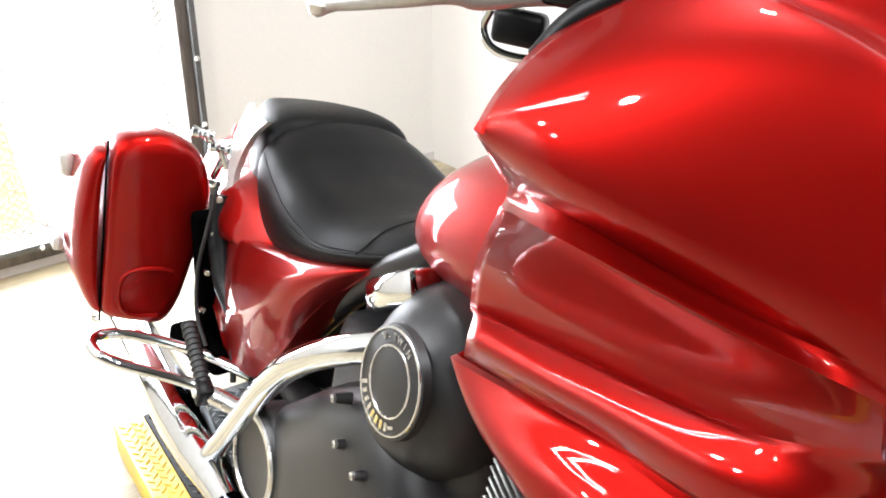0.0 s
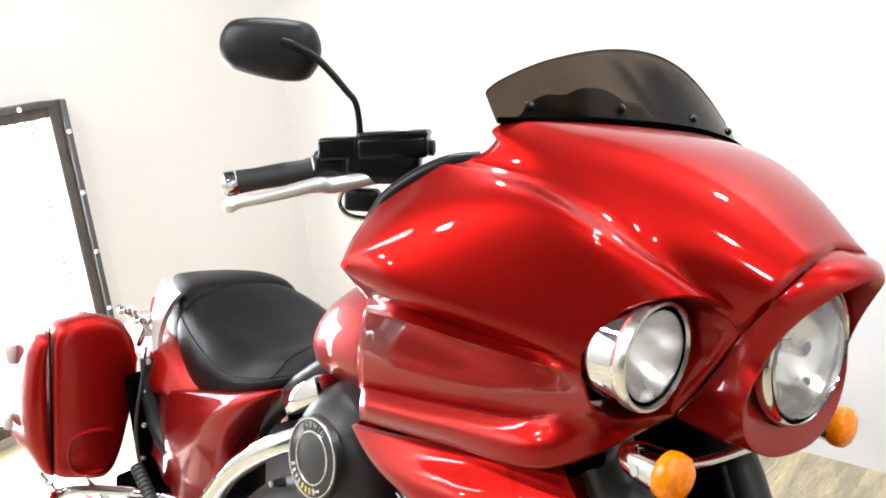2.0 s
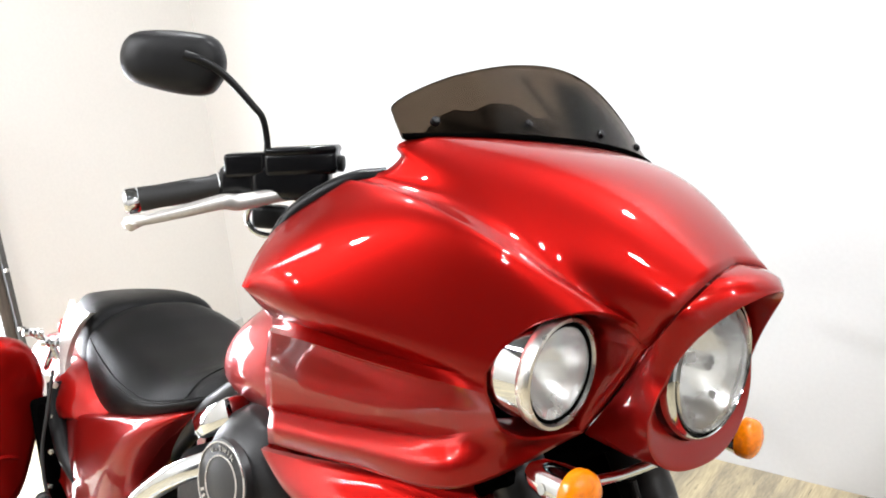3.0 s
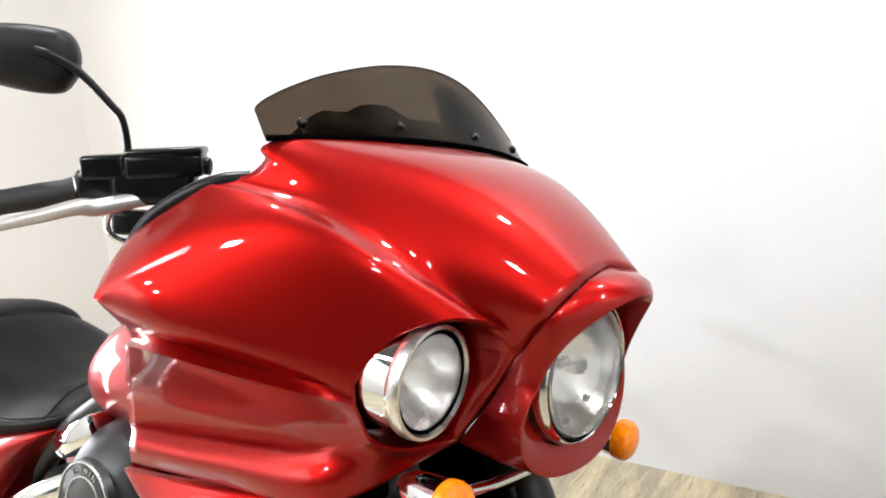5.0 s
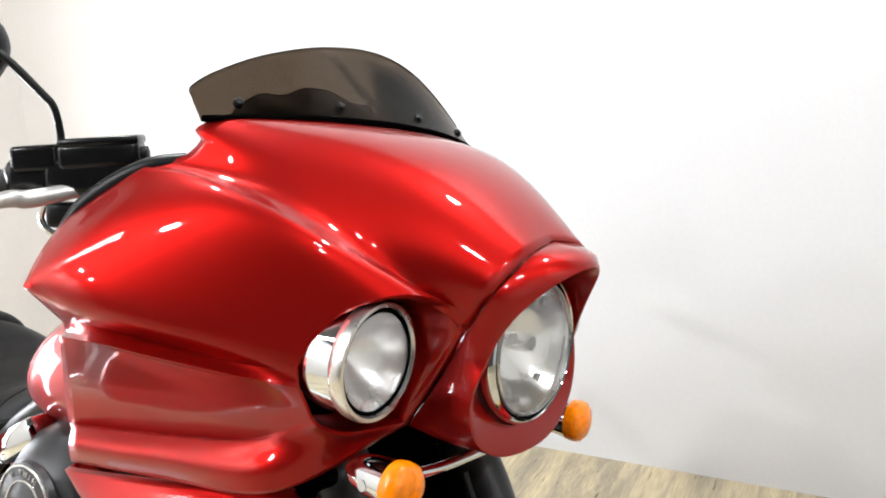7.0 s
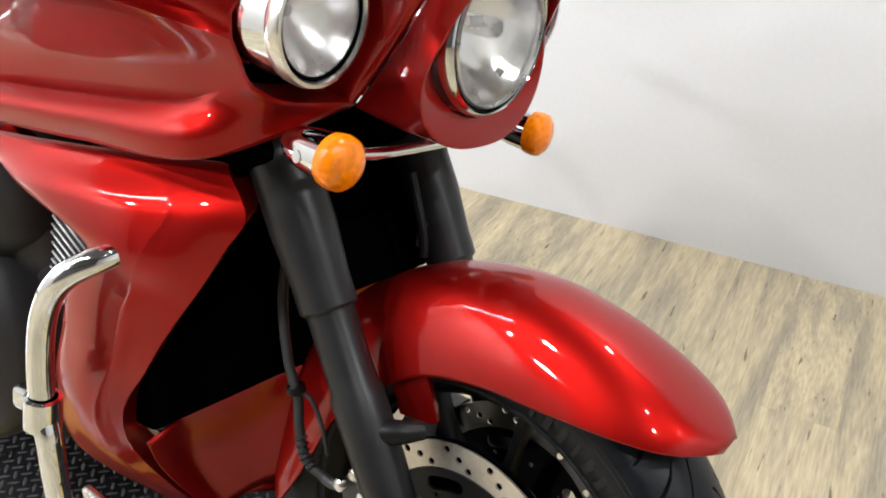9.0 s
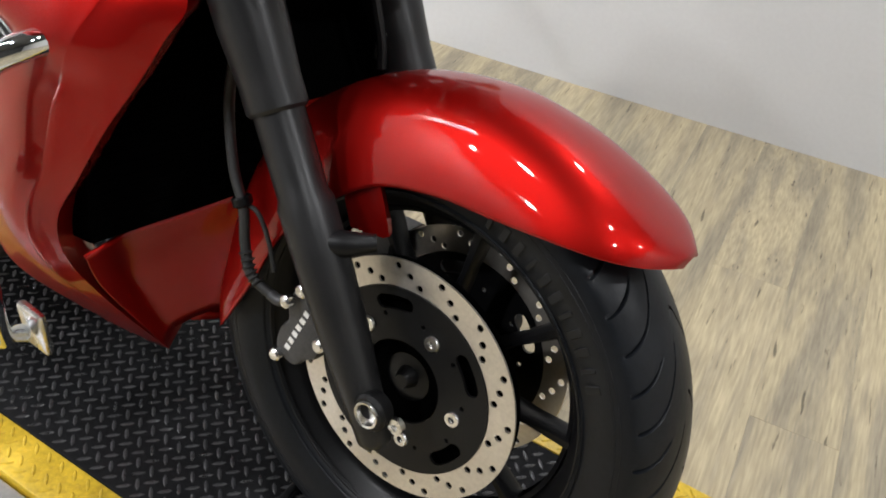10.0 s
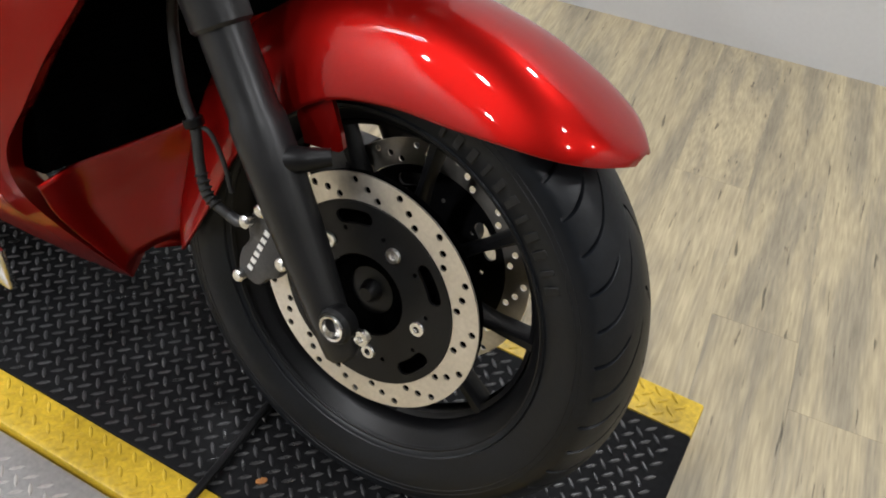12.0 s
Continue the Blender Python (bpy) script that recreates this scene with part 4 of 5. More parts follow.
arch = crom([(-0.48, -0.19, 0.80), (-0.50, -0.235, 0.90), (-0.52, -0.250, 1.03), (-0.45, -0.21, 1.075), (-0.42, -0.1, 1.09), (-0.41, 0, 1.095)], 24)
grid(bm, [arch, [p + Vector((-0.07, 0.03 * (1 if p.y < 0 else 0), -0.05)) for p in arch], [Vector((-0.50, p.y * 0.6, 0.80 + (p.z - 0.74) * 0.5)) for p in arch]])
part("dash_panel", mirror(bm), BLACK_DARK, fairing, "inner dash panel in the black of the shaded interior", 50, 0.003)

# -- indicators --
bar_pts = [(-0.168, -0.20, 0.770), (-0.150, -0.1, 0.764), (-0.148, 0, 0.762), (-0.150, 0.1, 0.760), (-0.168, 0.215, 0.752)]
part("indicator_bar", tube(B(), bar_pts, 0.0065, 12), CHROME, bike, "slim chrome indicator bar")
for side in (-1, 1):
    c = Vector((-0.138, side * 0.188 + 0.010 - 0.012 * (side > 0), 0.771 - 0.018 * (side > 0)))
    ind = part("indicator", lathe(B(), [(0, -0.070), (0.011, -0.066), (0.019, -0.052), (0.023, -0.030), (0.0255, -0.006), (0.0265, 0.0)], c, (1, side * 0.06, -0.02), 36), CHROME, bike, "bullet shaped chrome indicator")
    part("lens", lathe(B(), [(0.0270, -0.003), (0.0280, 0.006), (0.0265, 0.013), (0.021, 0.018), (0.012, 0.021), (0, 0.022)], c, (1, side * 0.06, -0.02), 36), AMBER, ind, "amber indicator lens")

# -- lower cowl beside the radiator --
FRONT = [(-0.298, -0.172, 0.712), (-0.257, -0.175, 0.674), (-0.273, -0.187, 0.632), (-0.297, -0.198, 0.579), (-0.335, -0.207, 0.514), (-0.372, -0.212, 0.444), (-0.412, -0.211, 0.372), (-0.424, -0.188, 0.300), (-0.408, -0.130, 0.215), (-0.381, -0.060, 0.130)]
REAR = [(-0.640, -0.252, 0.668), (-0.565, -0.250, 0.628), (-0.440, -0.242, 0.592), (-0.485, -0.235, 0.530), (-0.515, -0.228, 0.450), (-0.545, -0.218, 0.350), (-0.545, -0.185, 0.235), (-0.460, -0.090, 0.140)]
fr, re = crom(FRONT, 71), crom(REAR, 71)
ease = lambda x: max(0.0, min(1.0, x)) ** 2 * (3 - 2 * max(0.0, min(1.0, x)))
bm = B()
rows = []
for k, (a, b) in enumerate(zip(fr, re)):
    u = k / 70
    o = 1 - 0.75 * ease((u - 0.68) / 0.27)
    rc = ease((u - 0.34) / 0.08) * (1 - ease((u - 0.84) / 0.1))      # how far the rear panel is sunk behind the crease
    swell = 0.020 * ease(u / 0.12) * (1 - ease((u - 0.12) / 0.30))
    slope = Vector((0, 0.004, 0.004)) * max(0.0, 1 - u / 0.13) ** 2
    a, b = a + slope, b + slope * 0.8
    bulge = 0.013 * o + swell
    over = lambda f: a.lerp(b, f) + Vector((0, -bulge * math.sin(math.pi * f) ** 0.75, 0))
    fc = (0.030 + 0.040 * (1 - ease((u - 0.28) / 0.34))) / max(0.06, (a - b).length)
    crest_pt = over(fc) + Vector((0, -0.010 * rc * o, 0))
    dip = over(fc + 0.05) + Vector((0, 0.007 * rc * o, 0))
    nose_s = [a + Vector((-0.034, 0.052, 0)), a + Vector((-0.008, 0.012, 0)), a]
    skin = [a, over(fc * 0.5) + Vector((0, -0.004 * rc * o, 0)), crest_pt, dip, over(fc + 0.35 * (1 - fc)), over(fc + 0.72 * (1 - fc)), b, b + Vector((-0.006, 0.016, -0.004)), b + Vector((-0.004, 0.04, 0.0))]
    rows.append(crom(nose_s, 7) + crom(skin, 49)[1:])
lean = [p for p in rows[0]]
grid(bm, [[p + Vector((0, 0.060, -0.050)) for p in lean], [p + Vector((0, 0.020, -0.004)) for p in lean], [p + Vector((0, 0.007, 0.003)) for p in lean], *rows])
bmesh.ops.remove_doubles(bm, verts=bm.verts, dist=3e-4)
cowl = part("lower_cowl", mirror(bm), RED, bike, "candy red leg shield and chin cowl", 45, 0.004)
bm = B()
chin_r = crom([(-0.400, -0.185, 0.320), (-0.408, -0.148, 0.250), (-0.385, -0.064, 0.134)], 16)
chin_c = crom([(-0.450, 0, 0.300), (-0.430, 0, 0.220), (-0.400, 0, 0.150)], 16)
grid(bm, [chin_r, [a.lerp(b, 0.5) + Vector((-0.012, 0, 0)) for a, b in zip(chin_r, chin_c)], chin_c])
part("chin_panel", mirror(bm), RED, cowl, "red chin panel facing the wheel", 50, 0.003)

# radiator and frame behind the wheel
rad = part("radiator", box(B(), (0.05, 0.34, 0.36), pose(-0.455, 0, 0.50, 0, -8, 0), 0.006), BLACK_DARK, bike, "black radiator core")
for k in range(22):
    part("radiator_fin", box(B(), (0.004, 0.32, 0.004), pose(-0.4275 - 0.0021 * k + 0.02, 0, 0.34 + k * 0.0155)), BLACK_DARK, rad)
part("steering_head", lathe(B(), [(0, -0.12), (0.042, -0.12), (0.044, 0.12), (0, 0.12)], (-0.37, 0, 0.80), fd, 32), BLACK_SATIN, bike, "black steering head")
# clamp painted near-black for the shade under the fairing
part("lower_clamp", box(B(), (0.075, 0.33, 0.045), pose(-0.285, 0, 0.735, 0, -32, 0), 0.012), BLACK_DARK, bike, "lower fork clamp, blackened as the shade around it")
# added panel: hides the far cowl's lit inside behind solid dark
part("inner_shroud", box(B(), (0.012, 0.215, 0.225), pose(-0.281, 0.004, 0.655, 0, -32, 0), 0.004), BLACK_DARK, bike, "added black panel standing for the shade between the fork legs")
part("horn_bracket", tube(B(), [(-0.215, 0.045, 0.70), (-0.190, 0.05, 0.635), (-0.182, 0.05, 0.60)], 0.006, 8), BLACK_SATIN, bike, "thin black bracket")
part("plate_bracket", box(B(), (0.012, 0.02, 0.035), pose(-0.205, 0.075, 0.618, 0, 0, 20), 0.003), ALU, bike, "small bright bracket")

# -- engine guard --
guard_bar = part("engine_guard", tube(B(), [(-0.385, -0.215, 0.602), (-0.396, -0.253, 0.594), (-0.425, -0.281, 0.566), (-0.452, -0.286, 0.518), (-0.457, -0.290, 0.462), (-0.455, -0.290, 0.398), (-0.442, -0.290, 0.350), (-0.444, -0.280, 0.272), (-0.456, -0.262, 0.205), (-0.475, -0.225, 0.175)], 0.0155, 16, 70), CHROME, bike, "chrome engine guard bar")
part("guard_clamp", lathe(B(), [(0.017, -0.022), (0.022, -0.020), (0.022, 0.020), (0.017, 0.022)], (-0.4545, -0.290, 0.385), (0.05, 0, 1), 20), CHROME, guard_bar, "chrome clamp")
part("peg_mount", box(B(), (0.05, 0.018, 0.030), pose(-0.482, -0.288, 0.385, 0, 0, 10), 0.006), CHROME, guard_bar, "chrome peg mount")
part("lower_bracket", box(B(), (0.05, 0.014, 0.07), pose(-0.465, -0.208, 0.185, 12, 0, 0), 0.006), ALU, guard_bar, "bright lower bracket")

# -- engine --
block = part("engine_block", box(B(), (0.44, 0.34, 0.36), pose(-0.86, 0, 0.34), 0.04, 4), ENGINE, bike, "black engine crankcase")
for nm, x, lean in (("front_cylinder", -0.66, 26), ("rear_cylinder", -0.98, -26)):
    m = pose(x, 0, 0.56, 0, lean, 0)
    cyl = part(nm, moved(lathe(B(), [(0.088, -0.11), (0.088, 0.11)], (0, 0, 0), (0, 0, 1), 32), m), ENGINE, block, "black finned cylinder")
for k in range(13):
    bm = B()
    box(bm, (0.26, 0.30, 0.0045), pose(-0.640, -0.01, 0.43 + k * 0.0135, 0, 26, 0), 0.002, 1)
    part("cooling_fin", bm, CAST_FIN, block, "machined cooling fin")
bm = B()
prof = crom([(-1.16, 0, 0.14), (-1.15, 0, 0.24), (-1.10, 0, 0.33), (-1.02, 0, 0.40), (-0.90, 0, 0.49), (-0.78, 0, 0.53), (-0.69, 0, 0.47), (-0.64, 0, 0.36), (-0.66, 0, 0.22), (-0.78, 0, 0.14), (-0.96, 0, 0.11)], 60)
cen = Vector((-0.90, 0, 0.30))
rows = []
for y, s in ((-0.15, 1.0), (-0.205, 1.0), (-0.235, 0.96), (-0.252, 0.88), (-0.262, 0.72), (-0.268, 0.45), (-0.270, 0.15)):
    rows.append([cen + (p - cen) * s + Vector((0, y, 0)) for p in prof])
vs = grid(bm, rows, True)
cap(bm, vs[-1])
cover = part("clutch_cover", bm, ENGINE, block, "broad black engine side cover", 60)
for x, z in ((-0.835, 0.508), (-0.812, 0.456), (-0.756, 0.448), (-0.700, 0.446), (-0.70, 0.35), (-0.70, 0.25)):
    o = Vector((x, -0.250, z))
    part("cover_boss", tube(B(), [o, o + Vector((-0.002, -0.022, 0.002))], [0.0085, 0.0062], 12), ENGINE, cover)
    part("cover_bolt", lathe(B(), [(0.0052, 0), (0.0052, 0.004), (0.0030, 0.005), (0.0026, 0.002), (0, 0.002)], o + Vector((-0.002, -0.022, 0.002)), (0, -1, 0), 12), ALU, cover, "small bright cover bolt")
rc = Vector((-1.070, -0.268, 0.262))
part("round_cap", lathe(B(), [(0.085, -0.05), (0.085, -0.01), (0.080, 0.004), (0.070, 0.010), (0.066, 0.006), (0.060, 0.004), (0, 0.006)], rc, (0.05, -1, 0.02), 56), ENGINE, cover, "round black cap")
part("cap_ring", lathe(B(), [(0.066, 0.0085), (0.068, 0.0115), (0.074, 0.0110), (0.076, 0.0070)], rc, (0.05, -1, 0.02), 56), ALU, cover, "machined silver ring")

# air cleaner
an = Vector((0.05, -1, 0.10)).normalized()
ac = Vector((-0.738, -0.252, 0.588))
bm = B()
lathe(bm, [(0.118, -0.16), (0.130, -0.12), (0.128, -0.085), (0.116, -0.050), (0.098, -0.026), (0.084, -0.014), (0.078, -0.008), (0.070, -0.004), (0, -0.004)], ac + Vector((-0.012, 0, -0.012)), an, 56, 0.86)
air = part("air_cleaner", bm, ENGINE, bike, "satin black oval air cleaner", 60)
bm = B()
lathe(bm, [(0.115, -0.08), (0.112, -0.03), (0.09, 0.02), (0.05, 0.045), (0, 0.05)], ac + Vector((0.015, 0.10, -0.095)), (0.15, -0.9, -0.1), 40, 0.8)
part("lower_body", bm, ENGINE, air, "black lower air duct", 60)
face = ac + an * 0.002 + Vector((-0.004, 0, -0.002))
part("badge_plate", lathe(B(), [(0, 0.002), (0.062, 0.002), (0.066, 0.000), (0.068, -0.010)], face, an, 56), ENGINE, air, "round dark badge plate")
for r in (0.0415, 0.0620):
    part("badge_ring", lathe(B(), [(r - 0.0016, 0.0015), (r - 0.001, 0.0032), (r + 0.001, 0.0032), (r + 0.0016, 0.0015)], face, an, 64), ALU, air, "bright badge ring")
ux = Vector((0, 0, 1)).cross(an).normalized()
uz = an.cross(ux).normalized()


def letters(text, a0, step, mat, size=0.0145):
    """Characters set round the badge, tops outward."""
    for k, ch in enumerate(text):
        if ch == " ":
            continue
        a = a0 + k * step
        cu = bpy.data.curves.new("character", "FONT")
        cu.body, cu.size, cu.align_x, cu.align_y, cu.extrude = ch, size, "CENTER", "CENTER", 0.0005
        tmp = bpy.data.objects.new("character", cu)
        me = bpy.data.meshes.new_from_object(tmp)
        bpy.data.objects.remove(tmp)
        me.materials.append(mat)
        rad_dir = ux * math.sin(a) + uz * math.cos(a)
        tan = ux * math.cos(a) - uz * math.sin(a)
        m = Matrix((tan, rad_dir, tan.cross(rad_dir))).transposed().to_4x4()
        me.transform(Matrix.Translation(face + an * 0.0028 + rad_dir * 0.0520) @ m)
        ob = new("character", me)
        ob.parent = air


letters("V-TWIN", radians(-36), radians(12.5), ALU, 0.0115)
for k in range(9):                                        # worn, unreadable print round the foot of the badge
    a = radians(150 + 11.5 * k)
    q = face + an * 0.0030 + (ux * math.sin(a) + uz * math.cos(a)) * 0.0520
    bar = box(B(), (0.005 if k else 0.012, 0.010 if k else 0.004, 0.0008))
    tan, rad_v = ux * math.cos(a) - uz * math.sin(a), ux * math.sin(a) + uz * math.cos(a)
    m = Matrix((tan, rad_v, tan.cross(rad_v))).transposed().to_4x4()
    part("print_bar", moved(bar, Matrix.Translation(q) @ m), GOLD if k in (2, 3, 4) else ALU, air, "worn printed bar", 0)
part("chrome_box", box(B(), (0.13, 0.05, 0.045), pose(-0.862, -0.188, 0.642, 0, -30, 0), 0.012), CHROME, bike, "chrome cylinder head cover")

# exhaust header, frame tubes, foot gear
part("exhaust_header", tube(B(), [(-0.740, -0.190, 0.625), (-0.846, -0.258, 0.572), (-0.940, -0.280, 0.505), (-1.027, -0.280, 0.425), (-1.102, -0.280, 0.334), (-1.183, -0.280, 0.232), (-1.258, -0.281, 0.142)], 0.0200, 20, 90), CHROME, bike, "chrome exhaust header pipe")
part("frame_tube", tube(B(), [(-0.87, -0.11, 0.695), (-0.952, -0.130, 0.636), (-1.033, -0.130, 0.578), (-1.122, -0.130, 0.502), (-1.215, -0.130, 0.408), (-1.305, -0.130, 0.313), (-1.365, -0.130, 0.24)], 0.0235, 16), FORK_BLACK, bike, "black frame tube")
part("frame_tube", tube(B(), [(-0.86, 0.12, 0.70), (-0.95, 0.145, 0.640), (-1.06, 0.150, 0.545), (-1.19, 0.152, 0.420), (-1.31, 0.152, 0.290)], 0.022, 16), BLACK_SATIN, bike, "black frame tube")
peg = part("passenger_peg", tube(B(), [(-1.268, -0.300, 0.285), (-1.372, -0.302, 0.345)], 0.0115, 14), RUBBER_GRIP, bike, "folded ribbed rubber passenger peg")
for k in range(11):
    q = Vector((-1.275, -0.300, 0.289)).lerp(Vector((-1.372, -0.302, 0.345)), k / 10)
    part("peg_rib", lathe(B(), [(0.0112, -0.0026), (0.0142, -0.001), (0.0142, 0.001), (0.0112, 0.0026)], q, (-0.104, -0.002, 0.06), 14), RUBBER_GRIP, peg)
part("peg_joint", box(B(), (0.035, 0.03, 0.04), pose(-1.262, -0.30, 0.272, 0, 20, 0), 0.008), BLACK_SATIN, peg, "black peg hinge")
part("peg_pin", lathe(B(), [(0.008, 0), (0.008, 0.004), (0, 0.005)], (-1.258, -0.315, 0.275), (0, -1, 0), 12), ALU, peg, "bright hinge pin")
part("peg_arm", tube(B(), [(-1.255, -0.285, 0.268), (-1.19, -0.235, 0.262), (-1.13, -0.19, 0.285)], 0.016, 12), ALU, peg, "bare metal peg arm")
part("bag_guard", tube(B(), [(-1.235, -0.205, 0.215), (-1.36, -0.275, 0.222), (-1.46, -0.405, 0.232), (-1.515, -0.435, 0.236), (-1.555, -0.418, 0.238), (-1.545, -0.36, 0.240), (-1.46, -0.25, 0.236), (-1.36, -0.18, 0.232)], 0.0108, 14, 80), CHROME, bike, "chrome saddlebag guard hoop")
bm = B()
tube(bm, [(-1.16, -0.13, 0.27), (-1.45, -0.14, 0.25), (-1.70, -0.145, 0.24)], 0.03, 14)
part("swing_arm", mirror(bm), BLACK_SATIN, bike, "black swing arm")
part("muffler", lathe(B(), [(0.026, 0), (0.030, 0.06), (0.042, 0.16), (0.050, 0.28), (0.050, 0.90), (0.044, 0.92), (0.03, 0.93)], (-1.13, -0.281, 0.134), (-1, 0, -0.07), 32), CHROME, bike, "long chrome silencer")

# rear wheel
rear = part("rear_wheel", moved(lathe(B(), [(0.03, -0.07), (0.06, -0.05), (0.185, -0.06), (0.200, -0.065), (0.205, 0.0), (0.200, 0.065), (0.185, 0.06), (0.06, 0.05), (0.03, 0.07)], AX, (0, 1, 0), 48), Matrix.Translation((-1.70, 0, -0.005))), BLACK_SATIN, bike, "black rear wheel")
part("tyre", moved(tyre_mesh(0.300, 0.078, 0.200, False), Matrix.Translation((-1.70, 0, -0.005))), RUBBER, rear, "black rear tyre")
part("shock", tube(B(), [(-1.44, -0.165, 0.25), (-1.50, -0.165, 0.50)], 0.028, 16), BLACK_SATIN, bike, "black rear shock absorber")
part("rear_frame", tube(B(), [(-1.30, -0.16, 0.30), (-1.46, -0.195, 0.34), (-1.53, -0.205, 0.42), (-1.56, -0.20, 0.52)], 0.024, 14), BLACK_SATIN, bike, "black rear subframe tube")
part("bag_bracket", box(B(), (0.05, 0.060, 0.30), pose(-1.566, -0.206, 0.335, 8, 0, 0), 0.012), BLACK_DARK, bike, "black saddlebag bracket")
part("lower_bracket", box(B(), (0.16, 0.05, 0.05), pose(-1.50, -0.235, 0.225, 0, 0, 20), 0.012), BLACK_DARK, bike, "black lower bag bracket")
for y, z in ((-0.236, 0.52), (-0.240, 0.45), (-0.246, 0.37), (-0.250, 0.29)):
    part("bracket_bolt", lathe(B(), [(0, 0.006), (0.006, 0.005), (0.007, 0)], (-1.534, y + 0.02, z), (1, -0.3, 0), 10), ALU, bike, "small bright bracket bolt")
part("wiring", tube(B(), [(-1.52, -0.225, 0.56), (-1.515, -0.24, 0.47), (-1.52, -0.25, 0.38), (-1.50, -0.25, 0.30), (-1.46, -0.24, 0.25)], 0.004, 8), RUBBER_GRIP, bike, "black wiring loom")
sh = tube(B(), [(-1.40 + 0.0, -0.2, 0.20), (-1.435, -0.2, 0.32), (-1.46, -0.19, 0.44)], 0.006, 8)
part("drain_hose", sh, RUBBER_GRIP, bike, "thin black hose")

# -- tank, seat, side covers, rear fender --
bm = B()
rows = []
for x, zt, zb, w in ((-0.50, 0.85, 0.69, 0.12), (-0.58, 0.885, 0.675, 0.165), (-0.68, 0.890, 0.662, 0.192), (-0.78, 0.868, 0.655, 0.194), (-0.86, 0.828, 0.655, 0.180), (-0.92, 0.785, 0.66, 0.150), (-0.96, 0.745, 0.67, 0.10), (-0.975, 0.72, 0.68, 0.05)):
    h = zt - zb
    half = crom([(x, 0, zt), (x, -0.5 * w, zt - 0.02 * h), (x, -0.85 * w, zt - 0.20 * h), (x, -w, zt - 0.52 * h), (x, -0.93 * w, zt - 0.82 * h), (x, -0.62 * w, zb), (x, 0, zb)], 25)
    rows.append(half)
dense = [crom([r[k] for r in rows], 36) for k in range(25)]
grid(bm, dense)
part("fuel_tank", mirror(bm), RED, bike, "candy red teardrop fuel tank", 60)

bm = B()
rows = []
for x, zc, ze, w, zb in ((-0.925, 0.690, 0.690, 0.085, 0.655), (-0.97, 0.688, 0.676, 0.130, 0.622), (-1.06, 0.664, 0.648, 0.168, 0.576), (-1.17, 0.634, 0.624, 0.186, 0.538), (-1.28, 0.640, 0.636, 0.190, 0.510), (-1.36, 0.656, 0.650, 0.182, 0.500), (-1.42, 0.675, 0.664, 0.175, 0.506), (-1.475, 0.690, 0.673, 0.164, 0.524), (-1.515, 0.686, 0.668, 0.150, 0.545), (-1.535, 0.66, 0.645, 0.130, 0.57)):
    half = crom([(x, 0, zc), (x, -0.42 * w, zc - 0.005), (x, -0.74 * w, ze - 0.005), (x, -0.94 * w, ze - 0.034), (x, -1.02 * w, (ze + zb) / 2 - 0.01), (x, -0.96 * w, zb + 0.008), (x, -0.8 * w, zb), (x, 0, zb)], 29)
    rows.append(half)
dense = [crom([r[k] for r in rows], 44) for k in range(29)]
grid(bm, dense)
seat = part("seat", mirror(bm), VINYL, bike, "black vinyl rider seat with a raised bolster", 60)
piping = [dense[13][k] + Vector((0, -0.0005, 0.0005)) for k in range(5, 38, 3)]
bm = B()
tube(bm, piping, 0.0010, 6)
part("piping", bm, VINYL, seat, "stitched black piping")
bm = B()
rows = []
for x, zt, zb, w in ((-1.475, 0.672, 0.58, 0.130), (-1.505, 0.698, 0.56, 0.150), (-1.58, 0.700, 0.555, 0.142), (-1.70, 0.682, 0.56, 0.105), (-1.80, 0.660, 0.57, 0.072), (-1.85, 0.64, 0.59, 0.045)):
    rows.append(crom([(x, 0, zt), (x, -0.6 * w, zt - 0.004), (x, -0.93 * w, zt - 0.03), (x, -w, (zt + zb) / 2), (x, -0.95 * w, zb), (x, 0, zb)], 21))
dense2 = [crom([r[k] for r in rows], 26) for k in range(21)]
grid(bm, dense2)
part("pillion", mirror(bm), VINYL, seat, "black vinyl passenger pad", 60)
# stitched fold across the front of the saddle
part("stitching", tube(B(), [dense[k][9] + Vector((0, 0, 0.0006)) for k in range(2, 15, 2)], 0.0012, 6), VINYL, seat, "stitched black seam")
part("stitching", tube(B(), [dense[14][k] + Vector((0, -0.0006, 0)) for k in range(9, 20, 2)], 0.0012, 6), VINYL, seat, "stitched black seam")
# bright side trim, broad at its upper rear end and drawn out to a point below
upper = crom([(-1.439, -0.174, 0.490), (-1.525, -0.190, 0.505), (-1.550, -0.188, 0.548), (-1.545, -0.180, 0.600), (-1.514, -0.172, 0.653), (-1.486, -0.158, 0.686)], 26)
outer = crom([(-1.440, -0.178, 0.487), (-1.545, -0.194, 0.492), (-1.582, -0.190, 0.548), (-1.598, -0.182, 0.597), (-1.620, -0.168, 0.630), (-1.647, -0.138, 0.682)], 26)
bm = B()
grid(bm, [[p + Vector((0, 0.012, 0)) for p in upper], upper, [p.lerp(q, 0.5) + Vector((0, -0.006, 0.002)) for p, q in zip(upper, outer)], outer, [q + Vector((0, 0.012, 0)) for q in outer]])
part("seat_trim", bm, ALU_PAINT, seat, "bright silver side trim", 60)

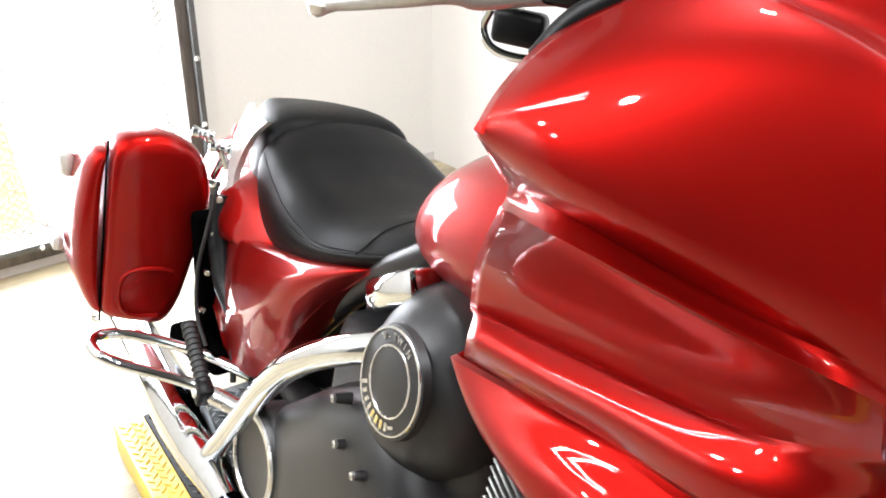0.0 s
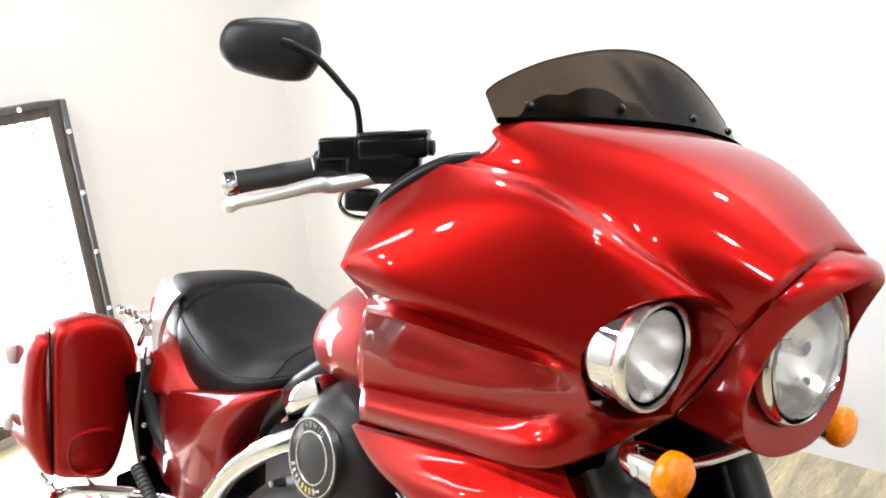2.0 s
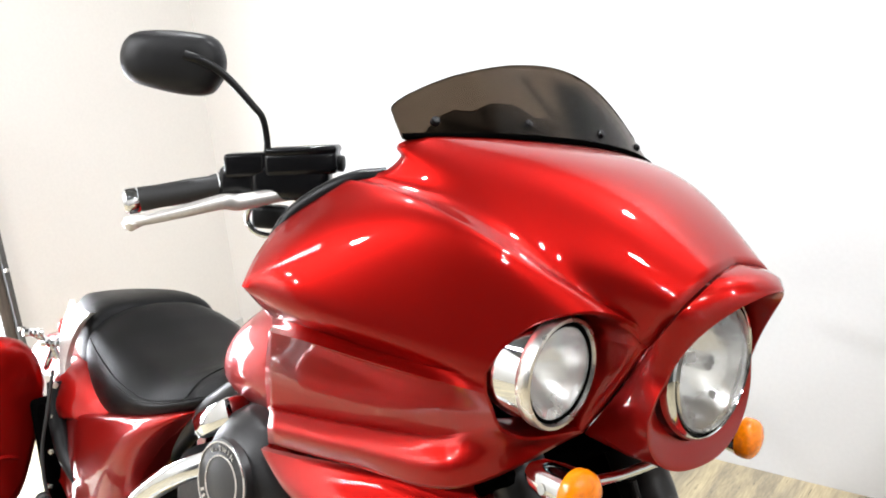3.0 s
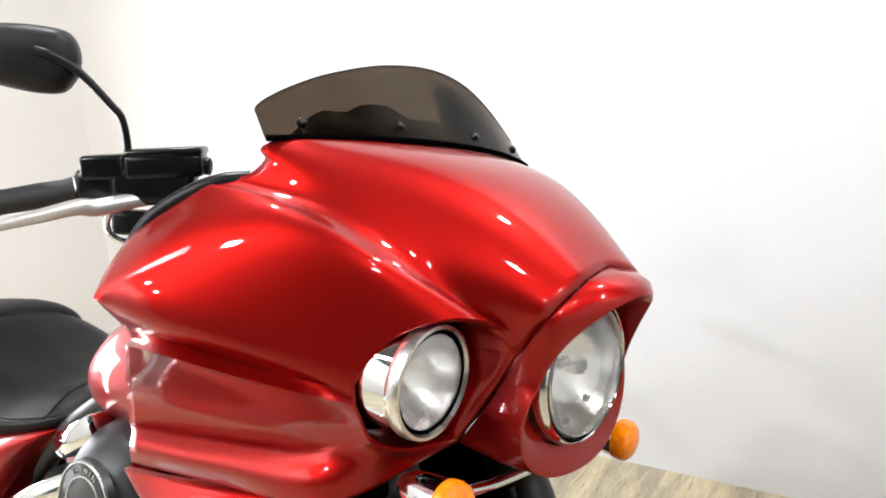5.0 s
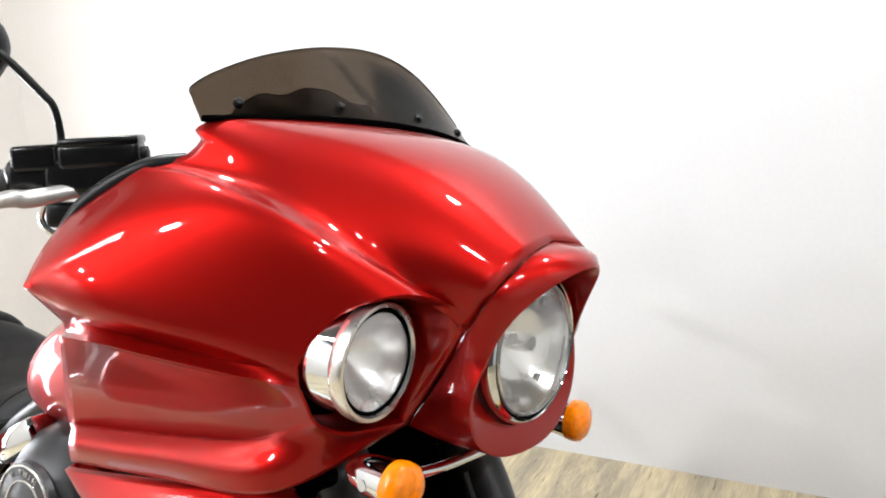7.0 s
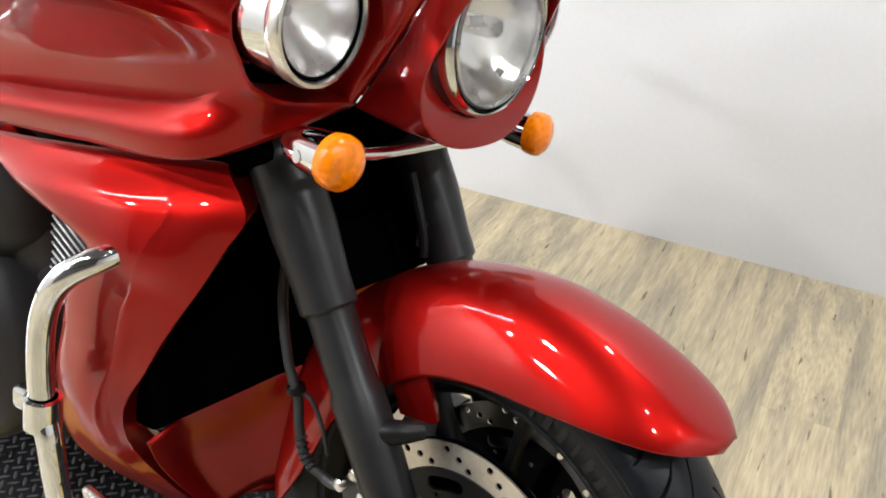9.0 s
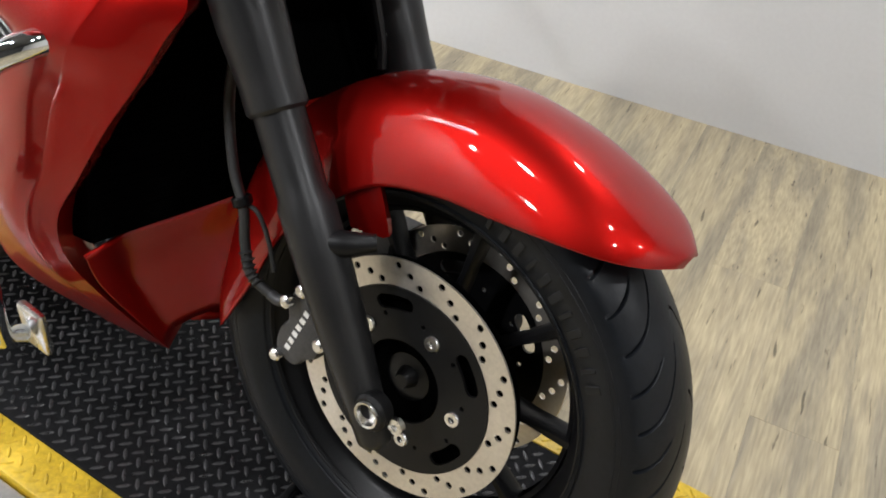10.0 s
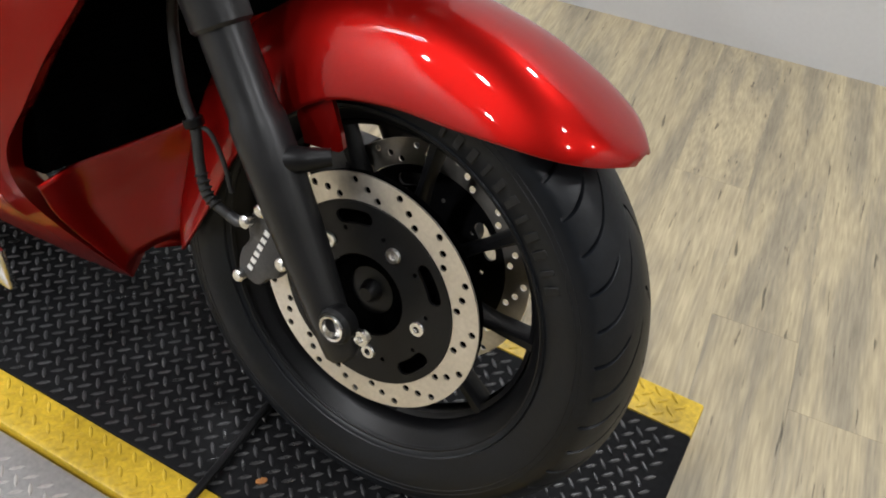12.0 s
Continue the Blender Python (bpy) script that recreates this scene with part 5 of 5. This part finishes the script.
bm = B()
TOPE = [(-1.017, -0.150, 0.599), (-1.048, -0.165, 0.591), (-1.097, -0.180, 0.575), (-1.160, -0.190, 0.555), (-1.249, -0.197, 0.530), (-1.372, -0.200, 0.496), (-1.492, -0.200, 0.462)]
LOWE = [(-1.019, -0.150, 0.597), (-1.093, -0.167, 0.521), (-1.150, -0.180, 0.449), (-1.198, -0.190, 0.373), (-1.303, -0.194, 0.262), (-1.434, -0.202, 0.240), (-1.520, -0.207, 0.290)]
te, lo = crom(TOPE, 32), crom(LOWE, 32)
rows = []
for k, (a, b) in enumerate(zip(te, lo)):
    o = Vector((0, -0.034 * math.sin(math.pi * k / 31) ** 0.8, 0))
    rows.append(crom([a + Vector((0, 0.03, 0)), a + Vector((0, 0.004, 0)), a.lerp(b, 0.05) + 0.42 * o, a.lerp(b, 0.20) + 0.95 * o, a.lerp(b, 0.45) + o, a.lerp(b, 0.75) + 0.6 * o, a.lerp(b, 0.93) + 0.2 * o, b, b + Vector((0.004, 0.04, -0.004))], 29))
endc = rows[-1]
rows.append([p + Vector((-0.035, 0.004, 0)) for p in endc])
rows.append([p + Vector((-0.040, 0.045, 0)) for p in endc])
grid(bm, rows)
part("side_cover", mirror(bm), RED, bike, "candy red triangular side cover", 45, 0.004)

bm = B()
rows = []
for x, zt, zb, w in ((-1.36, 0.556, 0.49, 0.172), (-1.44, 0.572, 0.468, 0.203), (-1.52, 0.588, 0.450, 0.214), (-1.60, 0.585, 0.445, 0.208), (-1.70, 0.570, 0.44, 0.160), (-1.80, 0.555, 0.45, 0.12), (-1.95, 0.53, 0.42, 0.11), (-2.06, 0.50, 0.36, 0.10)):
    rows.append(crom([(x, 0, zt), (x, -0.5 * w, zt - 0.006), (x, -0.85 * w, zt - 0.04), (x, -w, zt - 0.10), (x, -w, zb)], 17))
dense3 = [crom([r[k] for r in rows], 30) for k in range(17)]
grid(bm, dense3)
rf = part("rear_fender", mirror(bm), RED, bike, "candy red rear fender", 60, 0.004)
part("tail_lamp", lathe(B(), [(0, 0.018), (0.016, 0.016), (0.026, 0.009), (0.028, 0.0), (0.022, -0.02)], (-1.66, -0.135, 0.615), (0.5, -0.6, 0.4), 28), TAIL, rf, "small round red reflector lamp")

# saddlebags
for side in (-1, 1):
    bm = B()
    sec0 = [(-0.207, 0.509), (-0.219, 0.557), (-0.246, 0.598), (-0.289, 0.618), (-0.335, 0.619), (-0.380, 0.608), (-0.397, 0.575), (-0.401, 0.500), (-0.403, 0.398), (-0.404, 0.290), (-0.396, 0.247), (-0.340, 0.229), (-0.286, 0.225), (-0.255, 0.274), (-0.231, 0.367), (-0.214, 0.448)]
    sec = crom([(0, y, z) for y, z in [*sec0, sec0[0]]], 61)[:-1]
    cen = Vector((0, -0.315, 0.42))
    rows = []
    for x, s, dz in ((-1.600, 0.80, 0), (-1.603, 0.90, 0), (-1.612, 0.965, 0), (-1.632, 1.0, 0), (-1.75, 1.01, -0.022), (-1.95, 0.98, -0.05), (-2.06, 0.88, -0.06), (-2.10, 0.7, -0.07)):
        rows.append([Vector((x, 0, dz)) + cen + (p - cen) * s for p in sec])
    vs = grid(bm, rows, True)
    cap(bm, vs[0]), cap(bm, vs[-1])
    if side > 0:
        flipped(bm)
        bmesh.ops.translate(bm, verts=bm.verts, vec=(0, -0.03, -0.075))
    bag = part("saddlebag", bm, RED, bike, "hard candy red saddlebag with a moulded recess", 60)
    bm = B()
    lid = crom([(0, 0.004, 0.584), (0, -0.020, 0.573), (0, -0.038, 0.520), (0, -0.048, 0.418), (0, -0.042, 0.320), (0, -0.018, 0.256), (0, 0.004, 0.240)], 31)
    rows = []
    for x, s in ((-1.622, 0.2), (-1.628, 0.62), (-1.645, 0.88), (-1.68, 1.0), (-1.85, 1.05), (-2.0, 1.0), (-2.07, 0.7), (-2.085, 0.2)):
        rows.append([Vector((x, -0.405 + p.y * s, 0.41 + (p.z - 0.41) * (0.86 + 0.14 * min(1, s)) - 0.12 * max(0, -1.66 - x) * (p.z > 0.41))) for p in lid])
    vs = grid(bm, rows)
    inner = [[Vector((p.co.x, -0.404, p.co.z)) for p in r] for r in (vs[0], vs[-1])]
    if side > 0:
        flipped(bm)
        bmesh.ops.translate(bm, verts=bm.verts, vec=(0, -0.03, -0.075))
    part("lid", bm, RED, bag, "bulged candy red bag lid", 60, 0.004)
    if side < 0:
        part("lid_seam", tube(B(), [(-1.624, -0.403, 0.602), (-1.622, -0.4045, 0.52), (-1.622, -0.4045, 0.40), (-1.624, -0.4045, 0.28), (-1.630, -0.403, 0.232)], 0.0022, 8), BLACK_DARK, bag, "dark rubber lid seam")
        # moulded recess outline low on the front face
        rec = [(-1.5995, -0.275, 0.345), (-1.5985, -0.30, 0.352), (-1.5985, -0.350, 0.350), (-1.5985, -0.372, 0.330), (-1.5985, -0.374, 0.285), (-1.5985, -0.352, 0.256), (-1.5995, -0.300, 0.250)]
        part("recess_lip", tube(B(), rec, 0.0045, 8, 50), RED, bag, "moulded oval lip")
        part("latch", box(B(), (0.045, 0.03, 0.05), pose(-1.77, -0.452, 0.512, 10, 0, 0), 0.012), ALU_PAINT, bag, "pale metal latch")
        part("latch", box(B(), (0.06, 0.022, 0.03), pose(-1.77, -0.466, 0.350, 0, 0, 0), 0.008), ALU_PAINT, bag, "pale metal latch")
        part("corner_foot", lathe(B(), [(0, 0.008), (0.006, 0.007), (0.009, 0)], (-1.66, -0.405, 0.224), (0, -0.4, -1), 12), ALU, bag)
# rack stubs beside the pillion
rack = part("rack_mount", tube(B(), [(-1.60, -0.185, 0.560), (-1.605, -0.200, 0.595), (-1.61, -0.225, 0.618), (-1.63, -0.25, 0.630)], 0.008, 10), CHROME, bike, "chrome rack mount")
for o in ((-1.60, -0.240, 0.628), (-1.60, -0.205, 0.600)):
    bm = B()
    lathe(bm, [(0.007, -0.024), (0.009, -0.021), (0.006, -0.016), (0.010, -0.011), (0.006, -0.006), (0.010, -0.002), (0.006, 0.003), (0.010, 0.008), (0.009, 0.018), (0, 0.020)], o, (-0.3, -0.9, 0.1), 20)
    part("docking_post", bm, CHROME, rack, "ribbed chrome docking post")
part("rack_rail", tube(B(), [(-1.62, -0.175, 0.60), (-1.61, -0.190, 0.588), (-1.605, -0.200, 0.565), (-1.62, -0.205, 0.535)], 0.007, 10), CHROME, rack, "thin chrome rail")

# -- handlebar --
G0, G1 = Vector((-0.799, -0.375, 1.014)), Vector((-0.752, -0.263, 1.038))
hb = part("handlebar", tube(B(), [G0, G1, (-0.66, -0.17, 1.045), (-0.58, -0.09, 1.00), (-0.52, 0.0, 0.97), (-0.58, 0.09, 1.00), (-0.66, 0.17, 1.045), (-0.752, 0.263, 1.038), (-0.799, 0.375, 1.014)], 0.0125, 14, 70), CHROME, bike, "chrome handlebar")
gd = (G1 - G0).normalized()
part("grip", lathe(B(), [(0.0165, 0.0), (0.0175, 0.004), (0.0165, 0.03), (0.0175, 0.07), (0.0165, 0.10), (0.019, 0.114), (0.019, 0.118)], G0 + gd * 0.012, gd, 24), RUBBER_GRIP, hb, "black rubber grip")
part("grip", lathe(B(), [(0.0165, 0.0), (0.0175, 0.004), (0.0165, 0.03), (0.0175, 0.07), (0.0165, 0.10), (0.019, 0.114), (0.019, 0.118)], Vector((G0.x, -G0.y, G0.z)), Vector((gd.x, -gd.y, gd.z)), 24), RUBBER_GRIP, hb, "black rubber grip")
part("bar_end", lathe(B(), [(0, -0.008), (0.014, -0.007), (0.0185, -0.002), (0.0185, 0.012), (0.017, 0.014)], G0, gd, 24), CHROME, hb, "ribbed chrome bar end")
part("grip_flange", lathe(B(), [(0.018, 0), (0.021, 0.003), (0.021, 0.010), (0.018, 0.013)], G1 + gd * 0.0, gd, 24), CHROME, hb, "chrome throttle collar")
rd = Vector((0.62, 0.60, 0.0)).normalized()              # the clamped controls follow the bar's bend
yaw = math.degrees(math.atan2(rd.y, rd.x))
mx = lambda o, rx=0, ry=0: Matrix.Translation(o) @ pose(0, 0, 0, rx, ry, yaw)
C0 = Vector((-0.735, -0.243, 1.045))
part("switch_box", box(B(), (0.060, 0.046, 0.050), mx(C0 + rd * 0.008), 0.012, 3), BLACK_GLOSS, hb, "black switch housing")
res = part("fluid_reservoir", box(B(), (0.104, 0.052, 0.034), mx(C0 + rd * 0.092 + Vector((0.008, 0.0, 0.034)), 0, -6), 0.008, 3), BLACK_GLOSS, hb, "black brake fluid reservoir")
part("reservoir_cap", box(B(), (0.102, 0.056, 0.012), mx(C0 + rd * 0.092 + Vector((0.008, 0.0, 0.052)), 0, -6), 0.005, 3), BLACK_GLOSS, res, "black reservoir cap")
part("sight_glass", lathe(B(), [(0.012, 0), (0.012, 0.008), (0.008, 0.010), (0, 0.010)], C0 + rd * 0.142 + Vector((0.008, 0.0, 0.036)), rd, 16), BLACK_SATIN, res)
part("small_block", box(B(), (0.060, 0.048, 0.034), mx(C0 + rd * 0.014 + Vector((0.006, 0.0, 0.027)), 0, -6), 0.006, 3), BLACK_GLOSS, res, "black upper switch cap")
part("cylinder_body", box(B(), (0.112, 0.048, 0.052), mx(C0 + rd * 0.078 + Vector((0.006, 0, 0.006))), 0.012, 3), BLACK_GLOSS, hb, "black master cylinder")
part("lever_clamp", lathe(B(), [(0, -0.006), (0.012, -0.005), (0.012, 0.010), (0, 0.012)], C0 + rd * 0.045 + Vector((0.014, -0.012, -0.016)), (0.3, -0.3, 1), 16), ALU, hb, "bright lever pivot bolt")
part("lower_switch", box(B(), (0.052, 0.036, 0.034), mx(Vector((-0.700, -0.205, 0.998))), 0.008, 3), BLACK_SATIN, hb, "black brake light switch")
part("brake_line", tube(B(), [(-0.730, -0.222, 1.010), (-0.738, -0.222, 0.990), (-0.728, -0.213, 0.972), (-0.705, -0.195, 0.968), (-0.675, -0.172, 0.975), (-0.64, -0.15, 0.985)], 0.005, 10), CHROME, hb, "bright braided brake line")
L0, L1 = Vector((-0.740, -0.398, 0.992)), Vector((-0.672, -0.182, 1.033))
bm = B()
rows = []
for p, w, h in zip(crom([L0, L0.lerp(L1, 0.12) + Vector((0.004, 0, 0.002)), L0.lerp(L1, 0.3) + Vector((0.010, 0, 0.006)), L0.lerp(L1, 0.5) + Vector((0.014, 0, 0.010)), L0.lerp(L1, 0.62) + Vector((0.008, 0, 0.004)), L0.lerp(L1, 0.85) + Vector((0.006, 0, 0.004)), L1], 40), np.interp(np.linspace(0, 1, 40), [0, 0.03, 0.1, 0.5, 0.7, 1], [0.003, 0.010, 0.006, 0.008, 0.010, 0.009]), np.interp(np.linspace(0, 1, 40), [0, 0.03, 0.1, 0.5, 0.7, 1], [0.003, 0.010, 0.007, 0.011, 0.012, 0.008])):
    s = Vector((-gd.y, gd.x, 0)).normalized()
    rows.append([p + s * (w * math.cos(a)) + Vector((0, 0, h * math.sin(a))) for a in (2 * math.pi * j / 12 for j in range(12))])
vs = grid(bm, rows, True)
cap(bm, vs[0]), cap(bm, vs[-1])
lathe(bm, [(0, -0.0115), (0.008, -0.008), (0.0115, 0), (0.008, 0.008), (0, 0.0115)], L0, (0, 0, 1), 16)
part("brake_lever", bm, ALU_PAINT, hb, "silver painted brake lever")

# mirror
MS = [Vector((-0.704, -0.212, 1.075)), Vector((-0.705, -0.212, 1.105)), Vector((-0.702, -0.222, 1.138)), Vector((-0.708, -0.234, 1.155)), Vector((-0.730, -0.268, 1.196)), Vector((-0.742, -0.299, 1.214)), Vector((-0.757, -0.3135, 1.2195))]
mir = part("mirror", tube(B(), MS, [0.0055, 0.005, 0.005, 0.0055, 0.006, 0.007], 12, 50), BLACK_SATIN, bike, "black mirror on a bent stalk")
mc = Vector((-0.790, -0.312, 1.211))
view_x, view_y = Vector((-0.65, -0.75, 0)).normalized(), Vector((0, 0, 1))
fwd = Vector((0.75, -0.65, 0.05)).normalized()
outl = crom([(-0.064, -0.022, 0), (-0.066, 0.010, 0), (-0.052, 0.040, 0), (-0.02, 0.048, 0), (0.03, 0.049, 0), (0.072, 0.042, 0), (0.090, 0.020, 0), (0.092, -0.010, 0), (0.078, -0.034, 0), (0.040, -0.046, 0), (-0.010, -0.053, 0), (-0.045, -0.048, 0), (-0.064, -0.022, 0)], 49)[:-1]
bm = B()
rows = []
for d, s in ((-0.014, 0.94), (-0.012, 1.0), (0.0, 1.0), (0.012, 0.95), (0.022, 0.80), (0.027, 0.55), (0.029, 0.2)):
    rows.append([mc + fwd * d + view_x * ((p.x - 0.01) * s * 0.92) + view_y * (p.y * s * 0.86) for p in outl])
vs = grid(bm, rows, True)
cap(bm, vs[-1])
part("housing", bm, MIRROR_BLACK, mir, "black rounded mirror housing", 60)
bm = B()
vs = [bm.verts.new(p + fwd * 0.0005) for p in rows[0]]
bm.faces.new(vs)
part("glass", bm, CHROME, mir, "mirror glass", 0)

# ---- plank floor ----
floor = tagged(new("floor"), "worn blond and grey wood-look vinyl plank floor", "floor", kind="structure")
floor.matrix_world = ROOM
PW, PL = 0.152, 1.22


def plank_mesh(length):
    return mesh("plank", box(B(), (PW - 0.00015, length - 0.0002, 0.004), pose(0, 0, -0.002), 0.00016, 1), PLANK, 0)


full = plank_mesh(PL)
for c in range(int((UE - UA) / PW) + 1):
    u = UA + (c + 0.5) * PW
    top = VB + 0.01 if u < U2 else 0.01
    length = random.uniform(0.3, PL)
    while top > VS + 0.02:
        length = min(length, top - VS)
        ob = new("plank", full)
        ob.parent = floor
        ob.location, ob.scale = (u, top - length / 2, 0), (1, length / PL, 1)
        top, length = top - length, PL
